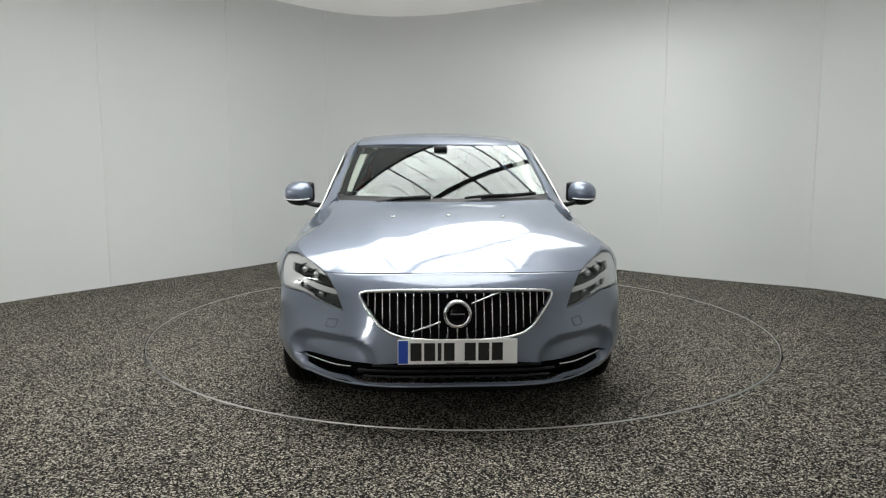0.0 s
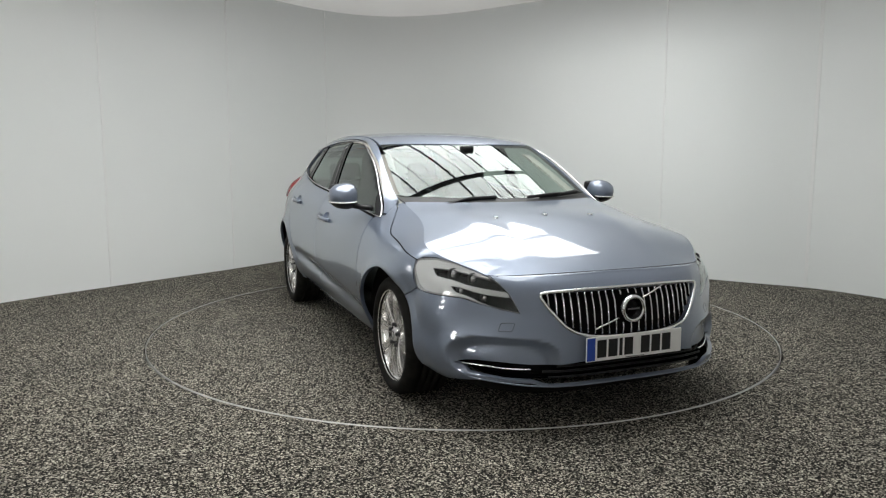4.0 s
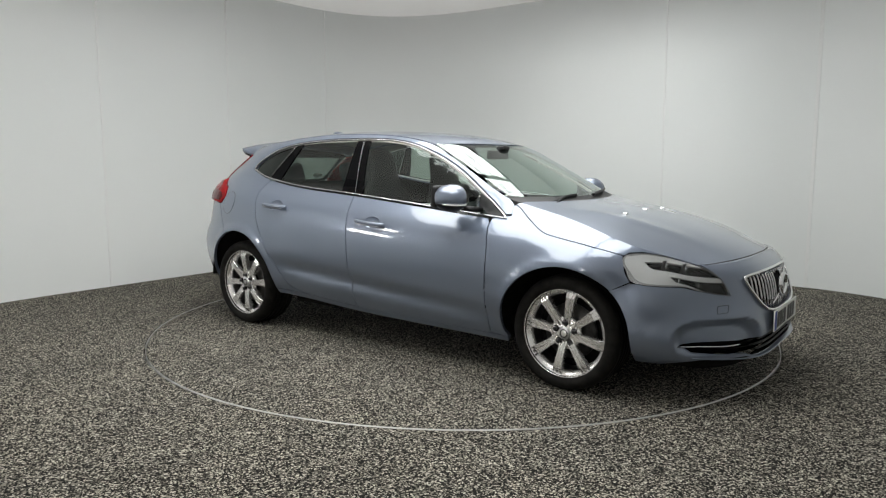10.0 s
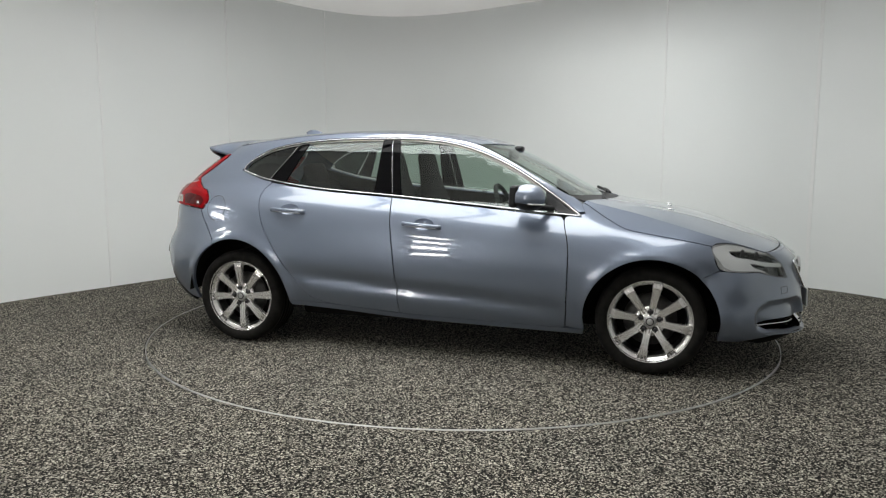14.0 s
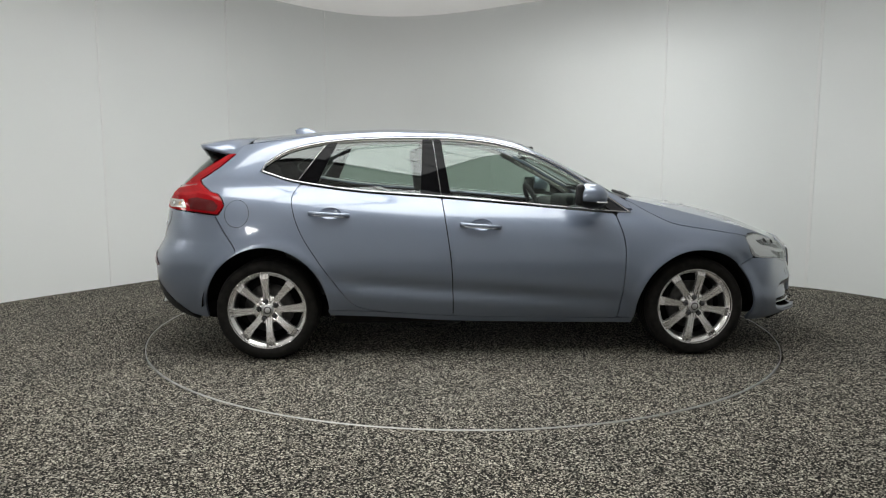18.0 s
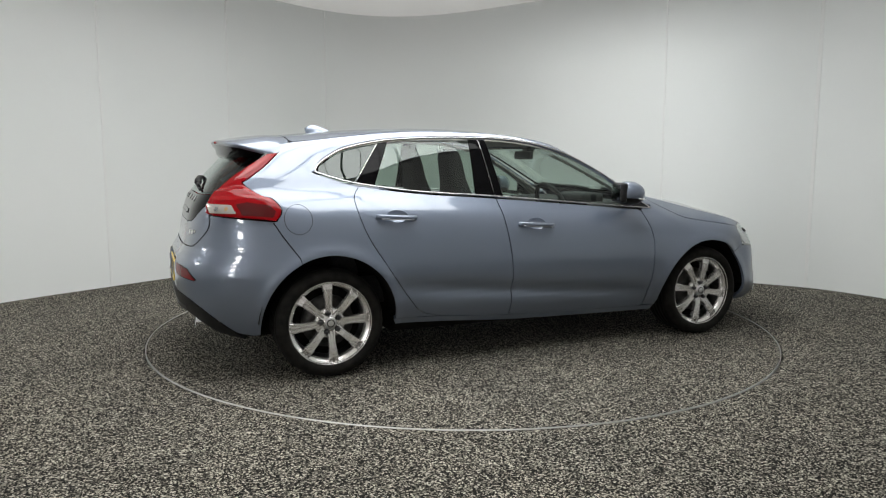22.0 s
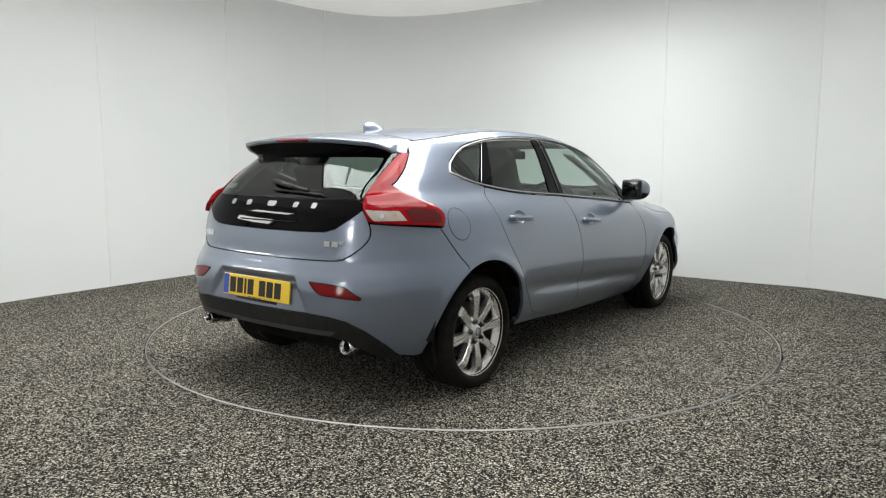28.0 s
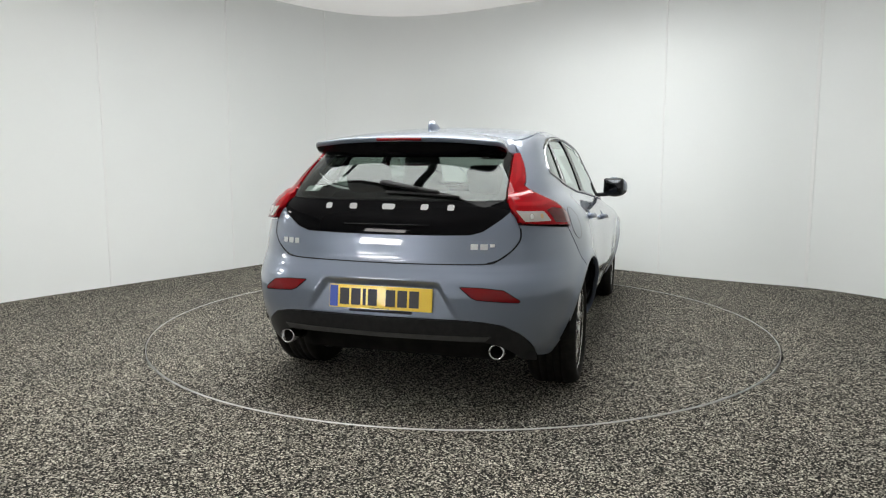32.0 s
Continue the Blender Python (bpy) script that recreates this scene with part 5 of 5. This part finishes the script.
def spoiler(car, piece):
    # rim of the spoiler from the middle of its trailing edge round the corner to the top of the tail lamp
    rim = smooth_line([Vector(p) for p in ((-1.828, 0.0, 1.326), (-1.824, 0.15, 1.324), (-1.812, 0.30, 1.318), (-1.790, 0.42, 1.308), (-1.755, 0.487, 1.301),
                                           (-1.700, 0.512, 1.287), (-1.640, 0.511, 1.270), (-1.590, 0.508, 1.255), (-1.535, 0.538, 1.246))], 5)
    rim = [Vector((p.x, -p.y, p.z)) for p in reversed(rim[1:])] + rim
    n = len(rim)
    x0 = -1.4565
    ye = float(crest_y(x0)) * 0.999
    bm, rows = bmesh.new(), []
    for i, p in enumerate(rim):
        s = 2 * i / (n - 1) - 1
        y0 = math.copysign(min(1.0, abs(s) * 1.12) * ye, s)
        a = Vector((x0 - 0.012 * abs(s) ** 8, y0, float(top_point(x0, abs(y0))[2])))
        out = Vector((-0.9, 0.45 * s, 0)) * (1 - abs(s) ** 6)
        k = 1 - abs(s) ** 6
        sec = [a] + [a.lerp(p, t) + Vector((0, 0, 0.012 * math.sin(math.pi * t) * k)) for t in (0.2, 0.4, 0.6, 0.8, 0.95)]
        sec += [p, p + Vector((0.000, 0, -0.006)), p - out * 0.004 + Vector((0, 0, -0.018 * k - 0.004)), p - out * 0.03 + Vector((0, 0, -0.022 * k - 0.004))]
        rows.append([bm.verts.new(q) for q in sec])
    for a, b in zip(rows, rows[1:]):
        for k in range(len(a) - 1):
            bm.faces.new((a[k], a[k + 1], b[k + 1], b[k]))
    bmesh.ops.recalc_face_normals(bm, faces=bm.faces)
    sp = piece("roof_spoiler", bm, MAT_PAINT)
    bm, rows = bmesh.new(), []
    for i, p in enumerate(rim):
        s = 2 * i / (n - 1) - 1
        k = 1 - abs(s) ** 6
        yy = min(abs(s) * 1.05, 1.0) * 0.484
        g = wrap_point(v_of_y(max(yy, 0.001), 1.225, True), 1.225, True)
        q = Vector((float(g[0]) + 0.003, math.copysign(yy, s), 1.225))
        top = p + Vector((0.006, -0.004 * s, -0.018 * k - 0.004))
        rows.append([bm.verts.new(c) for c in (top, top + Vector((0.014, -0.006 * s, -0.020 * k)), top.lerp(q, 0.5) + Vector((0, 0, -0.016 * k)), q)])
    for a, b in zip(rows, rows[1:]):
        for k in range(3):
            bm.faces.new((a[k], a[k + 1], b[k + 1], b[k]))
    bmesh.ops.recalc_face_normals(bm, faces=bm.faces)
    part("spoiler_underside", bm, MAT_GLOSSBLACK, sp, "gloss black spoiler underside")
    pts = [tuple(p + Vector((-0.001, 0, -0.011))) for p in rim if abs(p.y) < 0.14]
    part("brake_light", tube(pts, 0.0075, 8), MAT_DEEPRED, sp, "slim red high brake light")


def glasshouse(car, piece):
    # aerial fin
    bm = bmesh.new()
    rows = []
    for t in np.linspace(0, 1, 9):
        x = -1.070 - 0.175 * t
        hgt = 0.052 * math.sin(min(1.0, t * 1.12) * math.pi * 0.62) ** 1.3 * (1 if t < 0.9 else 0.75)
        w = 0.034 * math.sin(math.pi * (0.12 + 0.8 * t))
        z = float(top_point(x, 0.03)[2]) - 0.002
        rows.append([bm.verts.new((x - 0.01 * (k in (2, 3)), 0.03 + dy * w, z + dz * hgt)) for k, (dy, dz) in enumerate(((-1, 0), (-0.75, 0.4), (-0.3, 0.9), (0.3, 0.9), (0.75, 0.4), (1, 0)))])
    for a, b in zip(rows, rows[1:]):
        for k in range(5):
            bm.faces.new((a[k], a[k + 1], b[k + 1], b[k]))
    bm.faces.new(rows[-1])
    bmesh.ops.recalc_face_normals(bm, faces=bm.faces)
    piece("roof_aerial", bm, MAT_PAINT, "small shark-fin roof aerial")
    # wipers
    for pts in ([(1.00, -0.40), (0.985, -0.25), (0.985, -0.08)], [(0.975, 0.22), (0.945, 0.38), (0.885, 0.555)]):
        line = sm(pts, 6)
        bl = piece("wiper", strip_on(line, screen_point, 0.007, 0.018, seg=8, flat=1.6), MAT_BLACK, "black windscreen wiper")
        arm = [(line[len(line) // 2][0] + 0.0, line[len(line) // 2][1]), (line[len(line) // 2][0] + 0.03, line[len(line) // 2][1] - 0.14), (line[len(line) // 2][0] + 0.055, line[len(line) // 2][1] - 0.26)]
        part("wiper_arm", strip_on(sm(arm, 4), screen_point, 0.009, 0.026, seg=8), MAT_BLACK, bl)
    for s in (-1, 1):
        door_mirror(car, piece, s)


def door_mirror(car, piece, s):
    bm = bmesh.new()
    bmesh.ops.create_cube(bm, size=1.0)
    bmesh.ops.subdivide_edges(bm, edges=bm.edges[:], cuts=7, use_grid_fill=True)
    for v in bm.verts:
        d = v.co * 2
        n = (abs(d.x) ** 2.4 + abs(d.y) ** 2.4 + abs(d.z) ** 2.4) ** (1 / 2.4)
        d = d / max(n, 1e-6)
        fwd = d.x
        k = 1 - 0.22 * max(0, fwd) ** 2
        v.co = Vector((0.094 * d.x, 0.086 * d.y * k, (0.075 - 0.008 * s * d.y) * d.z * k))
    m = Matrix.Translation((0.632, s * 0.912, 1.000)) @ Matrix.Rotation(radians(13 * s), 4, "Z") @ Matrix.Rotation(radians(4), 4, "Y")
    move(bm, m)
    shell = piece("door_mirror", bm, MAT_PAINT, "body-coloured door mirror with black base")
    # black lower half, bright strip, mirror glass
    low = bmesh.new()
    bmesh.ops.create_cube(low, size=1.0)
    bmesh.ops.subdivide_edges(low, edges=low.edges[:], cuts=7, use_grid_fill=True)
    for v in low.verts:
        d = v.co * 2
        n = (abs(d.x) ** 2.4 + abs(d.y) ** 2.4 + abs(d.z) ** 2.4) ** (1 / 2.4)
        d = d / max(n, 1e-6)
        k = 1 - 0.22 * max(0, d.x) ** 2
        z = (0.078 - 0.008 * s * d.y) * d.z * k
        v.co = Vector((0.0955 * d.x, 0.0875 * d.y * k, min(z, -0.030)))
    part("mirror_base", move(low, m), MAT_BLACK, shell)
    pts = []
    for a in np.linspace(-1.25, 1.25, 15):
        x, y = 0.096 * math.cos(a), 0.092 * math.sin(a)
        pts.append(m @ Vector((x * 0.98, y * (0.93 if abs(a) > 0.8 else 0.88), -0.031)))
    part("indicator_strip", tube(pts, 0.0042, 6), MAT_WHITELENS, shell, "slim clear indicator strip")
    g = rounded_box((-0.0975, -0.064, -0.048), (-0.090, 0.064, 0.050), 0.002, 1)
    part("mirror_glass", move(g, m), MAT_MIRROR, shell, "mirror glass")
    f = rounded_box((-0.0955, -0.077, -0.062), (-0.045, 0.077, 0.064), 0.022, 3)
    part("mirror_frame", move(f, m), MAT_BLACK, shell)
    arm = [Vector((0.655, s * 0.87, 0.945)), Vector((0.70, s * 0.82, 0.935)), Vector((0.745, s * 0.765, 0.930))]
    part("mirror_arm", tube(arm, 0.020, 8, flat=0.8), MAT_BLACK, shell)


def wheels(car, piece):
    for x, phase in ((HUB_F, 80.0), (HUB_R, 94.0)):
        for s in (-1, 1):
            wheel(car, piece, x, s, phase)


MAT_NUT = material("dark_nut_steel", (0.07, 0.07, 0.075), 0.3, 0.9)


def wheel(car, piece, x, s, phase):
    """Built with its outer face towards -y, then placed."""
    R = 0.307
    m = Matrix.Translation((x, s * 0.838, HUB_Z)) @ (Matrix.Identity(4) if s < 0 else Matrix.Rotation(math.pi, 4, "Z"))
    tyre = [(0.226, 0.010), (0.236, -0.010), (0.250, -0.026), (0.272, -0.027), (0.290, -0.018), (0.301, -0.004), (0.3045, 0.012)]
    tread = []
    for k in range(5):
        a = 0.018 + k * 0.037
        tread += [(R, a), (R, a + 0.028), (R - 0.006, a + 0.030), (R - 0.006, a + 0.035)]
    prof = tyre + tread[:-2] + [(0.301, 0.205), (0.285, 0.222), (0.255, 0.228), (0.228, 0.215)]
    w = piece("wheel", move(lathe(prof, 72), m), MAT_RUBBER, "black low-profile tyre on an eight-spoke silver alloy wheel")
    barrel = [(0.2310, -0.008), (0.2350, -0.012), (0.2360, -0.004), (0.227, 0.006), (0.214, 0.010), (0.205, 0.04), (0.198, 0.10), (0.200, 0.20), (0.225, 0.212)]
    part("rim", move(lathe(barrel[:6], 64), m), MAT_ALLOY, w, "silver alloy rim")
    part("barrel", move(lathe(barrel[5:], 64), m), MAT_BARREL, w, "dull grey rim barrel")
    # spokes: two ridges and a groove
    for k in range(8):
        a = radians(phase + 45 * k)
        bm = bmesh.new()
        rows = []
        for t in np.linspace(0, 1, 7):
            r = 0.040 + 0.186 * t
            hw = 0.0190 + 0.0115 * t ** 2.2 + 0.020 * max(0, 0.3 - t)
            y = 0.012 - 0.026 * t * (1.6 - 0.8 * t) + (0.014 if t > 0.98 else 0)
            half = [(hw, 0.036), (hw * 0.97, 0.005), (hw * 0.86, 0.0), (hw * 0.56, 0.0), (hw * 0.48, 0.006), (hw * 0.34, 0.006), (hw * 0.26, 0.001)]
            sec = [(-o, d) for o, d in half] + half[::-1]
            rows.append([bm.verts.new((r * math.cos(a) - o * math.sin(a), y + d, r * math.sin(a) + o * math.cos(a))) for o, d in sec])
        for p, q in zip(rows, rows[1:]):
            for i in range(len(p) - 1):
                bm.faces.new((p[i], p[i + 1], q[i + 1], q[i]))
        bmesh.ops.recalc_face_normals(bm, faces=bm.faces)
        part("spoke", move(bm, m), MAT_ALLOY, w, smooth=False)
    part("hub", move(lathe([(0.088, 0.034), (0.085, 0.015), (0.066, 0.010), (0.040, 0.012), (0.034, 0.006)], 40), m), MAT_ALLOY, w)
    part("centre_cap", move(lathe([(0.034, 0.010), (0.033, 0.001), (0.028, -0.003), (0.0, -0.005)], 32), m), MAT_SATIN, w, "round silver centre cap")
    part("cap_ring", move(lathe([(0.023, -0.0035), (0.022, -0.0055), (0.018, -0.0055), (0.017, -0.0035)], 28), m), MAT_NUT, w, "dark ring on the centre cap")
    for k in range(5):
        a = radians(phase + 8 + 72 * k)
        b = lathe([(0.0, -0.008), (0.009, -0.008), (0.011, -0.004), (0.011, 0.016)], 6)
        # flat black disc on the hub as the shade of the nut's pocket
        hole = lathe([(0.0175, 0.0105), (0.0165, 0.0085), (0.0, 0.0085)], 16)
        part("nut_pocket_shade", move(hole, m @ Matrix.Translation((0.056 * math.cos(a), 0.0, 0.056 * math.sin(a)))), MAT_BLACK, w)
        part("wheel_nut", move(b, m @ Matrix.Translation((0.056 * math.cos(a), 0.0, 0.056 * math.sin(a)))), MAT_NUT, w, "dark wheel nut")
    part("brake_disc", move(lathe([(0.06, 0.075), (0.150, 0.075), (0.150, 0.090), (0.06, 0.090)], 40), m), MAT_IRON, w, "grey brake disc")
    part("brake_shield", move(lathe([(0.0, 0.105), (0.196, 0.105), (0.197, 0.12)], 40), m), MAT_UNDER, w)


def underside(car, piece):
    bm = rounded_box((-1.78, -0.58, 0.20), (1.98, 0.58, 0.34), 0.06, 2)
    ub = piece("floor_pan", bm, MAT_UNDER, "black underbody")
    part("sill_floor", rounded_box((-0.93, -0.70, 0.185), (0.93, 0.70, 0.30), 0.04, 2), MAT_UNDER, ub)
    for flip in (False, True):
        shell = ([(-1.74, 0.36)] + arc(HUB_R, 0.300, 0.39, 0.41, 182, -2, 24) + [(-0.90, 0.262), (0.90, 0.205)] + arc(HUB_F, 0.305, 0.388, 0.378, 190, -8, 24)
                 + [(1.72, 0.32), (1.70, 0.40), (1.62, 0.62), (1.60, 0.745)] + [(x, float(CREST(x)) - 0.03) for x in np.linspace(1.5, 0.95, 10)] + [(0.88, 0.882)]
                 + [(x, low_at(x) - 0.012) for x in np.linspace(0.86, -1.33, 30)] + [(-1.40, 1.14), (-1.50, 1.20), (-1.62, 1.10), (-1.75, 0.95), (-1.85, 0.60)])
        part("inner_shell", skin(shell, side_map, 0.05, 0.0, -0.026, flip=flip, edge=0.03), MAT_UNDER, ub)
        rail = [(x, top_at(x) + 0.004) for x in np.linspace(-1.33, 0.90, 50)] + [(x, float(CREST(x)) - 0.004) for x in np.linspace(0.84, -1.45, 50)]
        part("inner_rail", skin(rail, side_map, 0.04, 0.0, -0.024, flip=flip, edge=0.03), MAT_LINER, ub, "pale inner roof rail trim")
    for rear, lo, hi in ((False, 0.22, 0.68), (True, 0.33, 0.98)):
        m = rear_map if rear else front_map
        p = [(v, hi) for v in np.linspace(-0.62, 0.62, 13)] + [(v, lo) for v in np.linspace(0.90, -0.90, 13)]
        part("inner_shell", skin(p, m, 0.06, 0.0, -0.075), MAT_UNDER, ub)
    for x, rz in ((HUB_F, 0.385), (HUB_R, 0.40)):
        for s in (-1, 1):
            bm = bmesh.new()
            rows = []
            for k in range(25):
                a = radians(4 + 172 * k / 24)
                rows.append([bm.verts.new((x + 0.392 * math.cos(a), s * y, 0.302 + (rz + 0.012) * math.sin(a))) for y in (0.845, 0.60)] + [bm.verts.new((x, s * 0.595, 0.30))])
            for p, q in zip(rows, rows[1:]):
                bm.faces.new((p[0], p[1], q[1], q[0]))
                bm.faces.new((p[1], p[2], q[2], q[1]))
            bmesh.ops.recalc_face_normals(bm, faces=bm.faces)
            part("wheel_arch_liner", bm, MAT_UNDER, ub, "black wheel arch liner")


def seat(car, piece, x, y):
    """Front seat whose back runs up into a moulded headrest."""
    b = piece("seat", rounded_box((x - 0.24, y - 0.25, 0.33), (x + 0.26, y + 0.25, 0.52), 0.06, 3), MAT_CLOTH, "charcoal upholstered front seat")
    m = Matrix.Translation((x - 0.26, y, 0.48)) @ Matrix.Rotation(radians(-17), 4, "Y")
    bm, rows = bmesh.new(), []
    for z, w, d, fwd in ((0.0, 0.23, 0.075, 0.0), (0.10, 0.25, 0.085, 0.0), (0.30, 0.25, 0.080, 0.0), (0.45, 0.225, 0.072, 0.002), (0.55, 0.175, 0.064, 0.006), (0.62, 0.140, 0.058, 0.014), (0.70, 0.134, 0.055, 0.024), (0.78, 0.122, 0.050, 0.030), (0.82, 0.090, 0.036, 0.030), (0.832, 0.04, 0.015, 0.030)):
        ring = []
        for k in range(20):
            a = 2 * math.pi * k / 20
            c, q = math.cos(a), math.sin(a)
            ring.append(bm.verts.new((fwd + d * math.copysign(abs(c) ** 0.7, c), w * math.copysign(abs(q) ** 0.6, q), z)))
        rows.append(ring)
    for p, q in zip(rows, rows[1:]):
        for k in range(20):
            bm.faces.new((p[k], p[(k + 1) % 20], q[(k + 1) % 20], q[k]))
    bm.faces.new(rows[0][::-1])
    bm.faces.new(rows[-1])
    bmesh.ops.recalc_face_normals(bm, faces=bm.faces)
    back = part("backrest", move(bm, m), MAT_CLOTH, b)
    part("seam", move(tube([(0.070, -0.16, 0.40), (0.074, 0.0, 0.385), (0.070, 0.16, 0.40)], 0.004, 6), m), MAT_BLACK, back)
    return b


def cabin(car, piece):
    liner = [(x, float(crest_y(x)) - 0.05) for x in np.linspace(0.22, -1.38, 20)]
    poly = [(0.235, -0.46), (0.30, 0.0), (0.235, 0.46)] + liner + [(x, -y) for x, y in reversed(liner)]
    piece("headliner", skin(poly, top_point, 0.08, 0.0, -0.028), MAT_LINER, "pale cloth headliner")
    for y in (-0.36, 0.36):
        seat(car, piece, 0.06, y)
    rb = piece("rear_bench", rounded_box((-1.15, -0.62, 0.34), (-0.66, 0.62, 0.54), 0.07, 3), MAT_CLOTH, "charcoal rear bench seat")
    m = Matrix.Translation((-1.13, 0, 0.50)) @ Matrix.Rotation(radians(-20), 4, "Y")
    part("backrest", rounded_box((-0.08, -0.62, 0.0), (0.08, 0.62, 0.56), 0.07, 3, m), MAT_CLOTH, rb)
    for y in (-0.36, 0.36):
        part("headrest", rounded_box((-0.05, y - 0.13, 0.57), (0.05, y + 0.13, 0.72), 0.04, 3, m), MAT_CLOTH, rb)
    ds = piece("dashboard", rounded_box((0.55, -0.68, 0.55), (1.02, 0.68, 0.925), 0.09, 4, Matrix.Translation((0, 0, 0))), MAT_DASH, "dark soft plastic dashboard")
    part("instrument_hood", rounded_box((0.52, -0.52, 0.88), (0.72, -0.20, 0.985), 0.04, 3), MAT_DASH, ds)
    part("centre_stack", rounded_box((0.30, -0.13, 0.35), (0.62, 0.13, 0.86), 0.05, 3), MAT_DASH, ds)
    mt = Matrix.Translation((0.40, -0.36, 0.875)) @ Matrix.Rotation(radians(66), 4, "Y")
    ring = [(0.185 * math.cos(a), 0.185 * math.sin(a), 0) for a in np.linspace(0, 2 * math.pi, 41)[:-1]]
    sw = piece("steering_wheel", move(tube(ring, 0.016, 8, True), mt), MAT_DASH, "black steering wheel")
    part("boss", rounded_box((-0.07, -0.07, -0.03), (0.07, 0.07, 0.03), 0.025, 3, mt), MAT_DASH, sw)
    for a in (90, 270, 0):
        part("wheel_spoke", rounded_box((0.05, -0.018, -0.012), (0.18, 0.018, 0.012), 0.008, 2, mt @ Matrix.Rotation(radians(a), 4, "Z")), MAT_SATIN, sw)
    im = piece("rear_view_mirror", rounded_box((0.345, -0.12, 1.215), (0.375, 0.12, 1.275), 0.012, 2), MAT_BLACK, "dark interior mirror")
    part("sensor_housing", rounded_box((0.37, -0.045, 1.27), (0.43, 0.045, 1.305), 0.015, 2), MAT_BLACK, im)
    piece("parcel_shelf", rounded_box((-1.80, -0.52, 0.93), (-1.30, 0.52, 0.955), 0.01, 2), MAT_CLOTH, "dark parcel shelf")


studio()
light_box()
studio_lamp(-2.75, -4.95, -30, (0.70, 1.20, 1.70, 2.20))
studio_lamp(-4.15, -1.60, -69, (1.65, 2.20))
TABLE = turntable()
CAR = make_car()


def motions():
    # the drive runs at about 5 degrees a second, a touch unevenly
    slip = curve([(0, -0.28), (6, 0.14), (9, 0.21), (13, 0.19), (17, 0.0), (19, -0.11), (23, -0.13), (28, -0.08), (32, 0.06)])
    rows = [(float(t), pose(0, 0, 0, 0, 0, -85.707 + 5.003 * t + float(slip(t)))) for t in range(33)]
    walk(CAR, rows)
    walk(TABLE, rows)


motions()
